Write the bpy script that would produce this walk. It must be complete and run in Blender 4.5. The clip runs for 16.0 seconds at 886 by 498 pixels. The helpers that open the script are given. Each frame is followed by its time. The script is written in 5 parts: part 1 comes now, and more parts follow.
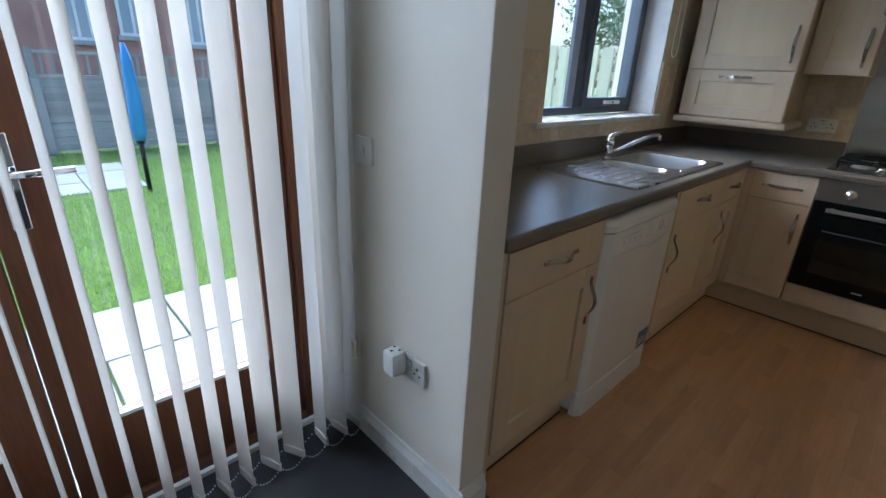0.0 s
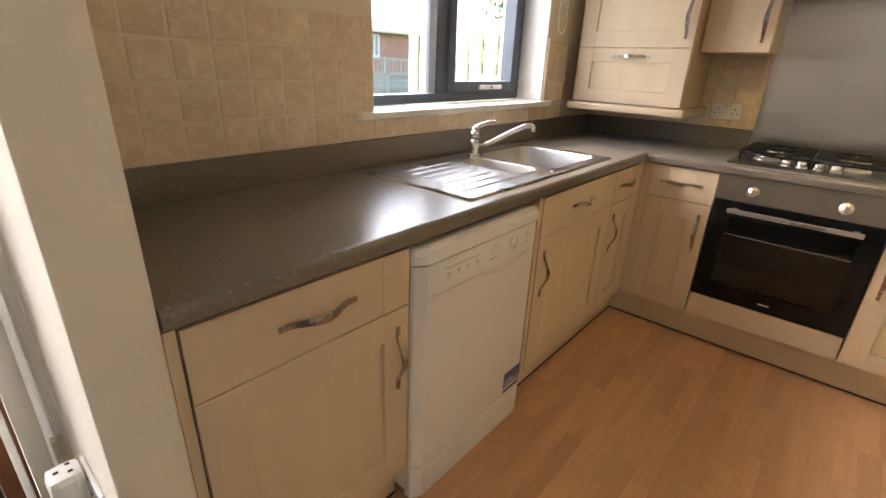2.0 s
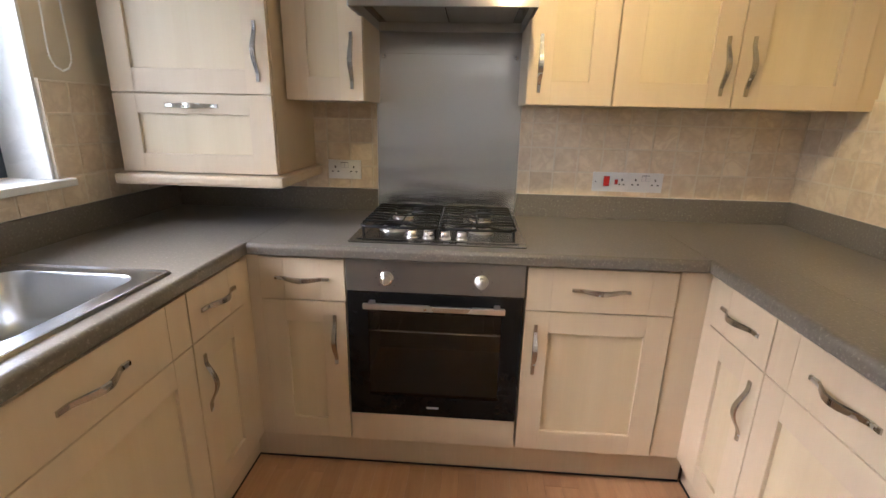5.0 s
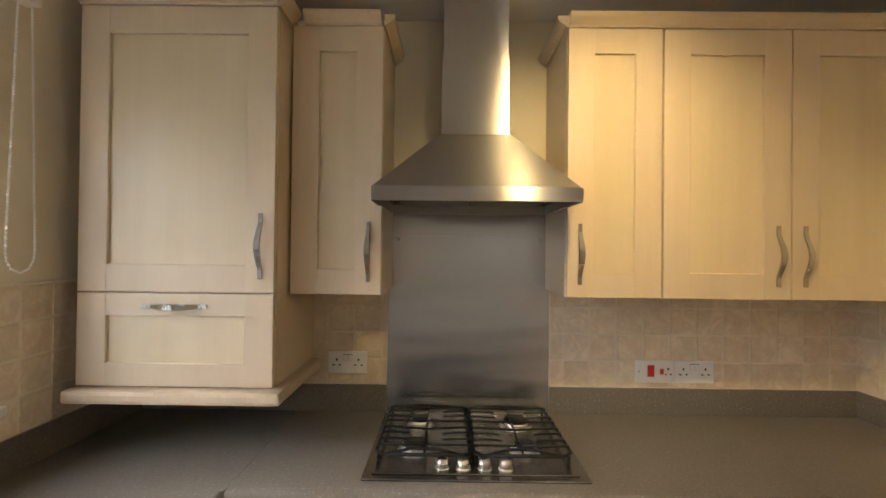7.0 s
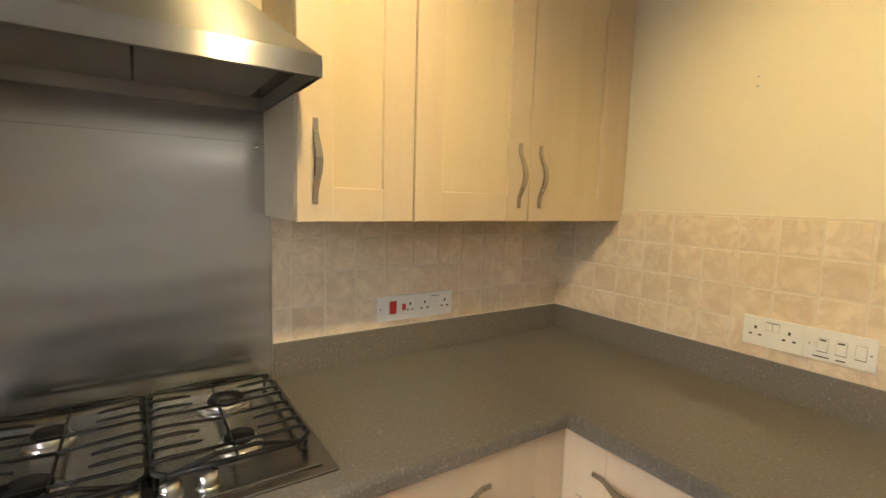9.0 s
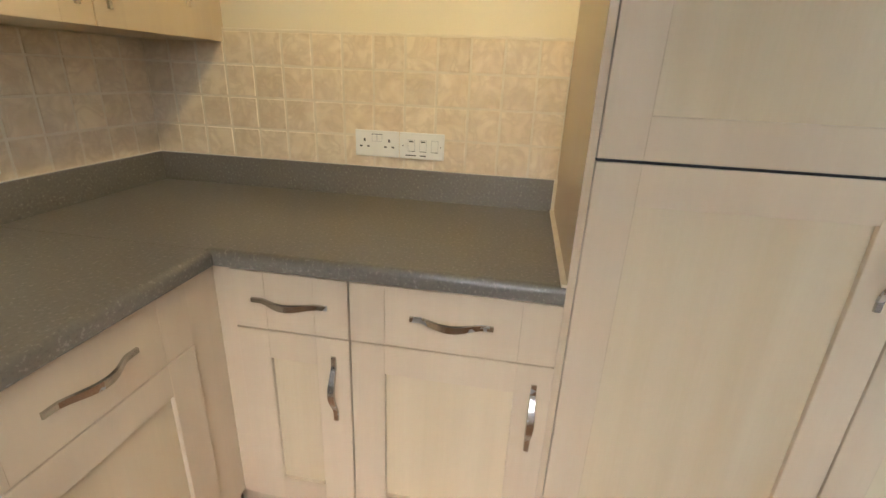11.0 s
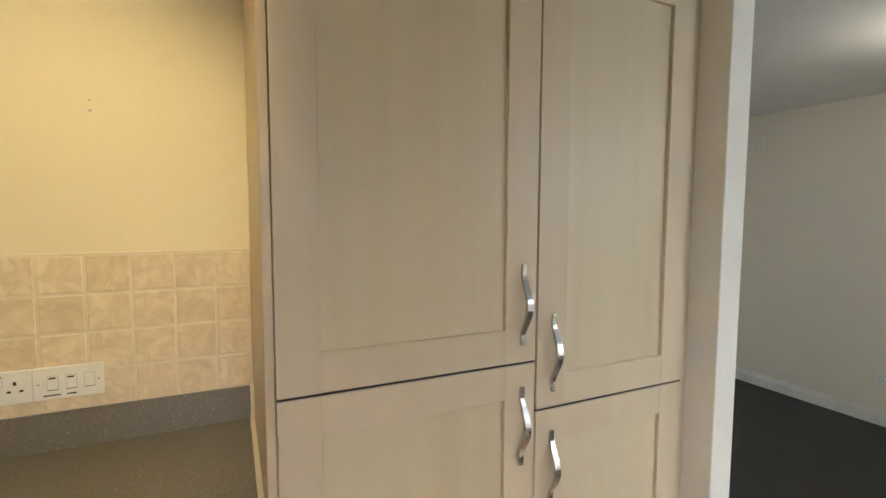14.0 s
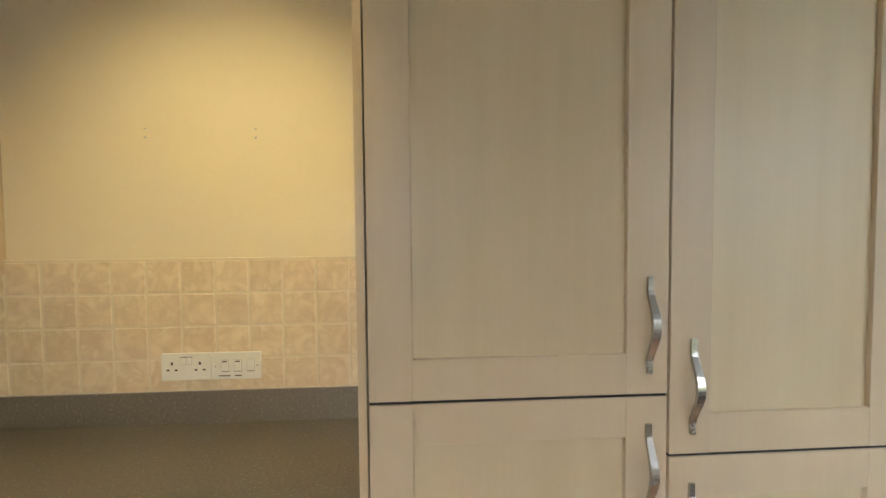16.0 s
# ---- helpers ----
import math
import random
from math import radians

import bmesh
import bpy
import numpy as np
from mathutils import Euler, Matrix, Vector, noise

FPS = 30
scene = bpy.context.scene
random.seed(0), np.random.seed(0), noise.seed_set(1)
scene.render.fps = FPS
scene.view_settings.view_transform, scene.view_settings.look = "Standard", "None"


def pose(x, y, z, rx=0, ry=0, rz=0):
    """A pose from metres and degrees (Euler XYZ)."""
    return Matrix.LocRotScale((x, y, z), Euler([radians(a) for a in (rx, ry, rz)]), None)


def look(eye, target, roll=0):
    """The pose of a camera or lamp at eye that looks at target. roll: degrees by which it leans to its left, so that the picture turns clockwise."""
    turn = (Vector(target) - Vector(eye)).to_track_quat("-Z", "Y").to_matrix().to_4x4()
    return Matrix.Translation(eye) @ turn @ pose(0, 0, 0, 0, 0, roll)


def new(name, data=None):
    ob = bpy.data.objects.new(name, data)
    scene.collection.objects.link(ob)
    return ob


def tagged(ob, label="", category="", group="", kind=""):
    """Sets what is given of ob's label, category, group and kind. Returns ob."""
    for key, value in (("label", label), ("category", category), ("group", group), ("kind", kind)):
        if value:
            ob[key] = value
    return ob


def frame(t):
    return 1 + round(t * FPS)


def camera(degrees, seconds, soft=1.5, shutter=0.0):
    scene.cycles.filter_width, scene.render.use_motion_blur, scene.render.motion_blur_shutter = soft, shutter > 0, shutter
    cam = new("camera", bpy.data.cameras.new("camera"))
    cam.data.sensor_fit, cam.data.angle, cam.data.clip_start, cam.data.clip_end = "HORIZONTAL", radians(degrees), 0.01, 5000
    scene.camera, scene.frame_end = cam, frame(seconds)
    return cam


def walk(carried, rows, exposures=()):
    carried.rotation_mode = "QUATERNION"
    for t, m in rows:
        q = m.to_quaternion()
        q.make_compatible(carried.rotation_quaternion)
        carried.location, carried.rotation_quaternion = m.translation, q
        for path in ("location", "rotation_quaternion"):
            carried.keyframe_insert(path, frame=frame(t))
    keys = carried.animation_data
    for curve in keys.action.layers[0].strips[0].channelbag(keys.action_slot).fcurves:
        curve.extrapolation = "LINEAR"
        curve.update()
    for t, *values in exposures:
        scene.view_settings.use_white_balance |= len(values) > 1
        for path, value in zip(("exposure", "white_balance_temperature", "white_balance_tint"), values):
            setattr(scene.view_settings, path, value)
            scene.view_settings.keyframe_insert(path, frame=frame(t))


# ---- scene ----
cam = camera(87.9, 16.0)
PATH = [
    (0, (1.294, -3.695, 1.317), (-0.04, -2.393, 0.591), 2.6),
    (0.5, (1.339, -3.508, 1.275), (0.206, -2.054, 0.499), 2.4),
    (1, (1.386, -3.353, 1.284), (0.17, -1.97, 0.503), 2.5),
    (1.5, (1.378, -3.182, 1.279), (0.18, -1.783, 0.5), 2.5),
    (2, (1.331, -2.975, 1.283), (0.132, -1.561, 0.533), 2.3),
    (2.5, (1.321, -2.782, 1.294), (0.187, -1.307, 0.56), 2.1),
    (3, (1.336, -2.592, 1.296), (0.246, -1.055, 0.624), 1.8),
    (3.5, (1.381, -2.43, 1.309), (0.401, -0.818, 0.645), 1.8),
    (4, (1.407, -2.299, 1.32), (0.688, -0.546, 0.677), 1.7),
    (4.5, (1.394, -2.157, 1.314), (0.986, -0.302, 0.689), 1.4),
    (5, (1.354, -2.037, 1.34), (1.24, -0.121, 0.778), 1.3),
    (5.2, (1.364, -2.007, 1.375), (1.265, -0.073, 0.874), 0.9),
    (7.3, (1.142, -1.689, 1.532), (1.183, 0.311, 1.576), 0.4),
    (7.5, (1.153, -1.642, 1.542), (1.261, 0.354, 1.59), 0.5),
    (8, (1.199, -1.531, 1.542), (1.645, 0.418, 1.562), 1.0),
    (8.5, (1.235, -1.405, 1.486), (2.025, 0.43, 1.4), 1.3),
    (9, (1.237, -1.344, 1.437), (2.342, 0.309, 1.226), 1.6),
    (9.5, (1.236, -1.33, 1.371), (2.635, 0.056, 1.02), 1.9),
    (10, (1.222, -1.299, 1.333), (2.854, -0.262, 0.823), 2.1),
    (10.2, (1.213, -1.280, 1.327), (2.905, -0.384, 0.762), 2.2),
    (12.3, (1.297, -1.323, 1.302), (3.101, -1.852, 0.62), 1.7),
    (12.5, (1.289, -1.339, 1.327), (3.085, -1.943, 0.688), 1.4),
    (13, (1.263, -1.367, 1.393), (3.049, -2.137, 0.926), 0.7),
    (13.5, (1.253, -1.369, 1.459), (3.048, -2.196, 1.156), 0.4),
    (14, (1.255, -1.354, 1.522), (3.067, -2.188, 1.372), 0.2),
    (14.5, (1.269, -1.357, 1.557), (3.091, -2.182, 1.508), -0.2),
    (15, (1.278, -1.382, 1.566), (3.099, -2.208, 1.557), -0.2),
    (15.5, (1.292, -1.432, 1.536), (3.205, -2.014, 1.495), -0.4),
    (16, (1.277, -1.508, 1.505), (3.271, -1.636, 1.414), -0.5),
]
walk(cam, [(t, look(eye, target, roll)) for t, eye, target, roll in PATH],
     exposures=((0.0, 1.35, 4900, 9), (0.6, 1.7, 5000, 10), (1.5, 2.5, 5550, 13), (2.0, 2.6, 6500, 17), (2.5, 2.68, 6050, 16), (3.0, 2.6, 5650, 14),
                (4.0, 2.2, 5150, 12), (5.0, 2.6, 5550, 15), (7.5, 2.23, 6150, 14), (8.5, 2.5, 6100, 11), (10.0, 2.47, 5800, 8), (12.5, 2.25, 5350, 8),
                (13.2, 2.23, 5650, 8), (14.0, 2.3, 5800, 7), (16.0, 2.22, 5930, 6)))

# ---- world and lights ----
world = bpy.data.worlds.new("overcast_sky")
scene.world = world
world.use_nodes = True
wn = world.node_tree.nodes
sky = wn.new("ShaderNodeTexSky")
sky.sky_type, sky.sun_disc = "NISHITA", False
sky.sun_elevation, sky.sun_rotation = radians(36), radians(265)
sky.air_density, sky.dust_density = 1.0, 4.0
world.node_tree.links.new(sky.outputs[0], wn["Background"].inputs[0])
wn["Background"].inputs[1].default_value = 0.15


def lamp(name, kind, place, target, energy, colour, **settings):
    data = bpy.data.lights.new(name, kind)
    data.energy, data.color = energy, colour
    for key, value in settings.items():
        if key == "size":
            data.shadow_soft_size = value
        elif key == "cone":
            data.spot_size = radians(value)
        elif key == "blend":
            data.spot_blend = value
        elif key == "angle":
            data.angle = radians(value)
        elif key == "pane":
            data.shape, data.size, data.size_y = "RECTANGLE", value[0], value[1]
    ob = new(name, data)
    ob.matrix_world = look(place, target)
    return ob


SPOT_X, SPOT_Y, CEIL = 1.50, -1.12, 2.40
WARM = (1.0, 0.73, 0.295)
lamp("sun", "SUN", (-5.5, -0.5, 4.0), (0, 0, 0), 3.3, (0.91, 0.97, 1.0), angle=112)
lamp("patio_daylight", "AREA", (-0.06, -3.70, 1.88), (1.2, -3.45, 1.30), 5.0, (0.86, 0.94, 1.0), pane=(1.35, 0.34))
lamp("spot_beam_wall", "SPOT", (SPOT_X + 0.16, SPOT_Y, 2.27), (2.72, -0.94, 1.48), 9.6, WARM, size=0.02, cone=76, blend=1.0)
lamp("spot_beam_hood", "SPOT", (SPOT_X, SPOT_Y + 0.03, 2.27), (1.66, -0.3, 1.66), 9.6, WARM, size=0.02, cone=86, blend=1.0)
lamp("spot_beam_floor", "SPOT", (SPOT_X - 0.16, SPOT_Y, 2.27), (0.95, -1.85, 0.4), 1.9, WARM, size=0.02, cone=120, blend=1.0)
lamp("lounge_bulb", "POINT", (2.15, -4.3, 2.22), (2.15, -4.3, 0), 1.1, (1.0, 0.86, 0.66), size=0.04)


# ---- materials ----
def tree(name):
    m = bpy.data.materials.new(name)
    m.use_nodes = True
    return m, m.node_tree, m.node_tree.nodes["Principled BSDF"]


def material(name, dark, light, rough=0.5, metal=0.0, scale=6.0, stretch=(1, 1, 1), fine=60.0, fine_mix=0.3,
             bump=0.02, toss=0.0, rough_vary=0.08, space="Object", coat=0.0, detail=4.0):
    """Two colours mixed by coarse and fine noise, with a fine relief."""
    m, nt, b = tree(name)
    n, l = nt.nodes, nt.links
    tc = n.new("ShaderNodeTexCoord")
    info = n.new("ShaderNodeObjectInfo")
    mp = n.new("ShaderNodeMapping")
    mp.inputs["Scale"].default_value = stretch
    if space == "World":
        geo = n.new("ShaderNodeNewGeometry")
        l.new(geo.outputs["Position"], mp.inputs["Vector"])
    else:
        l.new(tc.outputs["Object"], mp.inputs["Vector"])
    off = n.new("ShaderNodeMath")
    off.operation = "MULTIPLY"
    off.inputs[1].default_value = 37.0
    l.new(info.outputs["Random"], off.inputs[0])
    noises = []
    for s in (scale, fine):
        t = n.new("ShaderNodeTexNoise")
        t.noise_dimensions = "4D"
        t.inputs["Scale"].default_value = s
        t.inputs["Detail"].default_value = detail
        l.new(mp.outputs[0], t.inputs["Vector"])
        l.new(off.outputs[0], t.inputs["W"])
        noises.append(t)
    mix = n.new("ShaderNodeMix")
    mix.inputs[0].default_value = fine_mix
    l.new(noises[0].outputs[0], mix.inputs[2])
    l.new(noises[1].outputs[0], mix.inputs[3])
    ramp = n.new("ShaderNodeValToRGB")
    ramp.color_ramp.elements[0].position, ramp.color_ramp.elements[1].position = 0.32, 0.68
    ramp.color_ramp.elements[0].color, ramp.color_ramp.elements[1].color = (*dark, 1), (*light, 1)
    l.new(mix.outputs[0], ramp.inputs[0])
    out = ramp.outputs[0]
    if toss:
        hsv = n.new("ShaderNodeHueSaturation")
        mr = n.new("ShaderNodeMapRange")
        mr.inputs["To Min"].default_value, mr.inputs["To Max"].default_value = 1 - toss, 1 + toss
        l.new(info.outputs["Random"], mr.inputs[0])
        l.new(mr.outputs[0], hsv.inputs["Value"])
        l.new(out, hsv.inputs["Color"])
        out = hsv.outputs[0]
    l.new(out, b.inputs["Base Color"])
    rr = n.new("ShaderNodeMapRange")
    rr.inputs["To Min"].default_value, rr.inputs["To Max"].default_value = max(0.02, rough - rough_vary), min(1, rough + rough_vary)
    l.new(noises[0].outputs[0], rr.inputs[0])
    l.new(rr.outputs[0], b.inputs["Roughness"])
    b.inputs["Metallic"].default_value = metal
    b.inputs["Coat Weight"].default_value = coat
    if bump:
        bp = n.new("ShaderNodeBump")
        bp.inputs["Strength"].default_value = bump
        bp.inputs["Distance"].default_value = 0.01
        l.new(noises[1].outputs[0], bp.inputs["Height"])
        l.new(bp.outputs[0], b.inputs["Normal"])
    return m


def speckled(name, dark, base, flecks, rough):
    """A laminate with soft pale and dark flecks."""
    m, nt, b = tree(name)
    n, l = nt.nodes, nt.links
    geo = n.new("ShaderNodeNewGeometry")
    grain, cloud = n.new("ShaderNodeTexNoise"), n.new("ShaderNodeTexNoise")
    grain.inputs["Scale"].default_value, grain.inputs["Detail"].default_value, grain.inputs["Roughness"].default_value = 128, 2, 0.6
    cloud.inputs["Scale"].default_value, cloud.inputs["Detail"].default_value = 3, 3
    l.new(geo.outputs["Position"], grain.inputs["Vector"])
    l.new(geo.outputs["Position"], cloud.inputs["Vector"])
    ramp = n.new("ShaderNodeValToRGB")
    e = ramp.color_ramp.elements
    e[0].position, e[0].color = 0.24, (*dark, 1)
    e[1].position, e[1].color = 0.74, (*flecks, 1)
    for pos in (0.45, 0.58):
        e.new(pos).color = (*base, 1)
    l.new(grain.outputs[0], ramp.inputs[0])
    l.new(ramp.outputs[0], b.inputs["Base Color"])
    rr = n.new("ShaderNodeMapRange")
    rr.inputs["To Min"].default_value, rr.inputs["To Max"].default_value = rough, rough + 0.05
    l.new(cloud.outputs[0], rr.inputs[0])
    l.new(rr.outputs[0], b.inputs["Roughness"])
    return m


def glass(name, tint=(1, 1, 1), rough=0.0):
    m, nt, b = tree(name)
    b.inputs["Base Color"].default_value = (*tint, 1)
    b.inputs["Transmission Weight"].default_value = 1.0
    b.inputs["Roughness"].default_value = rough
    b.inputs["IOR"].default_value = 1.45
    return m


def veined(name, low, high, vein):
    """Tumbled stone-look tile, cloudy with darker veins, each tile different."""
    m, nt, b = tree(name)
    n, l = nt.nodes, nt.links
    tc, info = n.new("ShaderNodeTexCoord"), n.new("ShaderNodeObjectInfo")
    off = n.new("ShaderNodeMath")
    off.operation = "MULTIPLY"
    off.inputs[1].default_value = 91.0
    l.new(info.outputs["Random"], off.inputs[0])
    tex = []
    for s, d, dist in ((11, 2, 1.0), (16, 4, 1.3), (60, 2, 0)):
        t = n.new("ShaderNodeTexNoise")
        t.noise_dimensions = "4D"
        t.inputs["Scale"].default_value, t.inputs["Detail"].default_value, t.inputs["Distortion"].default_value = s, d, dist
        l.new(tc.outputs["Object"], t.inputs["Vector"])
        l.new(off.outputs[0], t.inputs["W"])
        tex.append(t)
    ramp = n.new("ShaderNodeValToRGB")
    e = ramp.color_ramp.elements
    e[0].position, e[0].color, e[1].position, e[1].color = 0.3, (*low, 1), 0.65, (*high, 1)
    l.new(tex[0].outputs[0], ramp.inputs[0])
    vr = n.new("ShaderNodeValToRGB")
    ve = vr.color_ramp.elements
    ve[0].position, ve[0].color, ve[1].position, ve[1].color = 0.34, (0, 0, 0, 1), 0.60, (0, 0, 0, 1)
    ve.new(0.44).color = (0.46, 0.46, 0.46, 1)
    l.new(tex[1].outputs[0], vr.inputs[0])
    mix = n.new("ShaderNodeMix")
    mix.data_type = "RGBA"
    l.new(vr.outputs[0], mix.inputs[0])
    l.new(ramp.outputs[0], mix.inputs[6])
    mix.inputs[7].default_value = (*vein, 1)
    hsv = n.new("ShaderNodeHueSaturation")
    mr = n.new("ShaderNodeMapRange")
    mr.inputs["To Min"].default_value, mr.inputs["To Max"].default_value = 0.955, 1.045
    l.new(info.outputs["Random"], mr.inputs[0])
    l.new(mr.outputs[0], hsv.inputs["Value"])
    l.new(mix.outputs[2], hsv.inputs["Color"])
    l.new(hsv.outputs[0], b.inputs["Base Color"])
    b.inputs["Roughness"].default_value = 0.42
    bp = n.new("ShaderNodeBump")
    bp.inputs["Strength"].default_value, bp.inputs["Distance"].default_value = 0.25, 0.004
    l.new(tex[0].outputs[0], bp.inputs["Height"])
    l.new(bp.outputs[0], b.inputs["Normal"])
    return m


def brushed(name, col, rough, along, pull=0.7):
    """Brushed steel: highlights drawn out along one direction."""
    m = material(name, [c * 0.985 for c in col], col, rough, 1.0, 1.2, (0.6, 0.6, 4), 5.0, 0.2, 0.0, rough_vary=0.008, detail=1.0)
    b = m.node_tree.nodes["Principled BSDF"]
    way = m.node_tree.nodes.new("ShaderNodeCombineXYZ")
    for k in range(3):
        way.inputs[k].default_value = along[k]
    b.inputs["Anisotropic"].default_value = pull
    m.node_tree.links.new(way.outputs[0], b.inputs["Tangent"])
    return m


MAPLE = material("maple_foil", (0.625, 0.50, 0.345), (0.665, 0.545, 0.385), 0.40, 0, 2.0, (8, 8, 0.4), 14, 0.22, 0.006, toss=0.03)
MAPLE_PANEL = material("maple_panel", (0.63, 0.51, 0.325), (0.69, 0.575, 0.39), 0.38, 0, 1.5, (9, 9, 0.35), 16, 0.2, 0.006, toss=0.03)
MAPLE_END = material("maple_end_panel", (0.58, 0.455, 0.300), (0.63, 0.505, 0.345), 0.36, 0, 2.2, (9, 9, 0.55), 11, 0.45, 0.015)
WORKTOP = speckled("grey_worktop", (0.120, 0.105, 0.086), (0.162, 0.143, 0.117), (0.278, 0.254, 0.217), 0.29)
WORKTOP.node_tree.nodes["Principled BSDF"].inputs["Specular IOR Level"].default_value = 0.75
TILE = veined("beige_tile", (0.70, 0.565, 0.40), (0.80, 0.685, 0.515), (0.56, 0.435, 0.295))
GROUT = material("grout", (0.70, 0.61, 0.47), (0.78, 0.69, 0.55), 0.85, 0, 20, bump=0.1, space="World")
CREAM = material("cream_paint", (0.74, 0.66, 0.50), (0.79, 0.71, 0.55), 0.75, 0, 2.0, fine=180, fine_mix=0.25, bump=0.03, space="World")
WHITE_WALL = material("magnolia_paint", (0.79, 0.74, 0.65), (0.84, 0.79, 0.70), 0.75, 0, 1.6, fine=180, fine_mix=0.25, bump=0.03, space="World")
CEILING = material("ceiling_paint", (0.74, 0.73, 0.70), (0.79, 0.78, 0.75), 0.85, 0, 2.0, fine=150, bump=0.03, space="World")
GLOSS = material("white_gloss_paint", (0.76, 0.75, 0.72), (0.82, 0.81, 0.78), 0.28, 0, 5, bump=0.02, space="World")
FLOORWOOD = material("beech_strip", (0.49, 0.268, 0.132), (0.60, 0.350, 0.185), 0.32, 0, 2.5, (10, 0.9, 1), 14, 0.4, 0.02, toss=0.10)
SUBFLOOR = material("floor_joint", (0.16, 0.09, 0.05), (0.2, 0.12, 0.07), 0.7, 0, 9, bump=0)
DARKFLOOR = material("dark_floor", (0.014, 0.013, 0.014), (0.024, 0.022, 0.023), 0.5, 0, 3, fine=120, bump=0.06, space="World")
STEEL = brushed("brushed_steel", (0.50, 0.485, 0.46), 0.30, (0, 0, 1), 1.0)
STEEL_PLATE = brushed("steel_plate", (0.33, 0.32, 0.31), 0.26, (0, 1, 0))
PANEL_STEEL = brushed("panel_steel", (0.37, 0.36, 0.35), 0.36, (0, 0, 1))
SPLASH = brushed("splashback_steel", (0.58, 0.58, 0.58), 0.27, (1, 0, 0))
# the thin sheet is not quite flat: wide, shallow waves
_sn, _sl = SPLASH.node_tree.nodes, SPLASH.node_tree.links
_geo, _map, _wave, _bmp = (_sn.new("ShaderNode" + k) for k in ("NewGeometry", "Mapping", "TexNoise", "Bump"))
_map.inputs["Scale"].default_value = (1.6, 1, 7)
_wave.inputs["Scale"].default_value, _wave.inputs["Detail"].default_value = 1.0, 1.0
_bmp.inputs["Strength"].default_value, _bmp.inputs["Distance"].default_value = 0.2, 0.03
_sl.new(_geo.outputs["Position"], _map.inputs["Vector"])
_sl.new(_map.outputs[0], _wave.inputs["Vector"])
_sl.new(_wave.outputs[0], _bmp.inputs["Height"])
_sl.new(_bmp.outputs[0], _sn["Principled BSDF"].inputs["Normal"])
BOWLSTEEL = material("sink_bowl_steel", (0.54, 0.55, 0.56), (0.60, 0.61, 0.62), 0.34, 1.0, 6, fine=120, bump=0.02)
SINKSTEEL = material("sink_steel", (0.52, 0.52, 0.53), (0.58, 0.58, 0.59), 0.25, 1.0, 6, fine=120, bump=0.02)
CHROME = material("chrome", (0.74, 0.74, 0.74), (0.80, 0.80, 0.80), 0.08, 1.0, 10, bump=0, rough_vary=0.03)
NICKEL = material("satin_nickel", (0.46, 0.44, 0.42), (0.56, 0.54, 0.51), 0.26, 1.0, 20, bump=0.01)
BLACK_ENAMEL = material("black_enamel", (0.006, 0.006, 0.006), (0.010, 0.010, 0.010), 0.42, 0, 20, bump=0.0)
BLACK_ENAMEL.node_tree.nodes["Principled BSDF"].inputs["Specular IOR Level"].default_value = 0.3
BLACK_GLASS = material("black_glass", (0.006, 0.006, 0.006), (0.009, 0.009, 0.009), 0.07, 0, 6, bump=0, rough_vary=0.03)
BLACK_GLASS.node_tree.nodes["Principled BSDF"].inputs["Specular IOR Level"].default_value = 0.25
FILTER = material("filter_mesh", (0.30, 0.29, 0.27), (0.36, 0.35, 0.33), 0.5, 0.8, 6, fine=220, bump=0.15)
CAVITY = material("oven_enamel", (0.060, 0.062, 0.058), (0.085, 0.087, 0.080), 0.4, 0, 10)
OVENGLASS = glass("oven_glass", (0.56, 0.57, 0.55), 0.02)
ALU = material("brushed_aluminium", (0.70, 0.69, 0.67), (0.78, 0.77, 0.75), 0.28, 1.0, 5, (1, 1, 1), bump=0.0)
APPLIANCE = material("white_appliance", (0.79, 0.79, 0.78), (0.83, 0.83, 0.82), 0.24, 0, 3, bump=0.005)
APPLIANCE_GREY = material("grey_print", (0.46, 0.46, 0.47), (0.52, 0.52, 0.53), 0.5, 0, 9, bump=0)
PLASTIC = material("white_plastic", (0.78, 0.77, 0.74), (0.83, 0.82, 0.79), 0.3, 0, 12, bump=0.005)
PIN = material("dark_slot", (0.02, 0.02, 0.02), (0.04, 0.04, 0.04), 0.6, 0, 20, bump=0)
RED = material("red_switch", (0.55, 0.02, 0.015), (0.65, 0.03, 0.02), 0.35, 0, 20, bump=0)
BLUE_LABEL = material("blue_label", (0.03, 0.07, 0.25), (0.05, 0.10, 0.32), 0.4, 0, 20, bump=0)
ANTHRACITE = material("grey_window_frame", (0.070, 0.088, 0.115), (0.088, 0.108, 0.140), 0.4, 0, 6, bump=0.02, space="World")
SEAL_AND_GAP = material("black_seal_and_gap", (0.015, 0.015, 0.015), (0.03, 0.03, 0.03), 0.7, 0, 20, bump=0)
PANE = glass("window_glass")
DOORWOOD = material("brown_door_stain", (0.11, 0.040, 0.016), (0.19, 0.075, 0.03), 0.35, 0, 2, (9, 9, 0.7), 16, 0.5, 0.03)
FABRIC = material("blind_fabric", (0.73, 0.70, 0.645), (0.80, 0.77, 0.71), 0.8, 0, 4, fine=300, bump=0.05)
_fn, _fl = FABRIC.node_tree.nodes, FABRIC.node_tree.links
_tr, _mx = _fn.new("ShaderNodeBsdfTranslucent"), _fn.new("ShaderNodeMixShader")
_tr.inputs[0].default_value, _mx.inputs[0].default_value = (0.85, 0.825, 0.78, 1), 0.6
_fl.new(_fn["Principled BSDF"].outputs[0], _mx.inputs[1])
_fl.new(_tr.outputs[0], _mx.inputs[2])
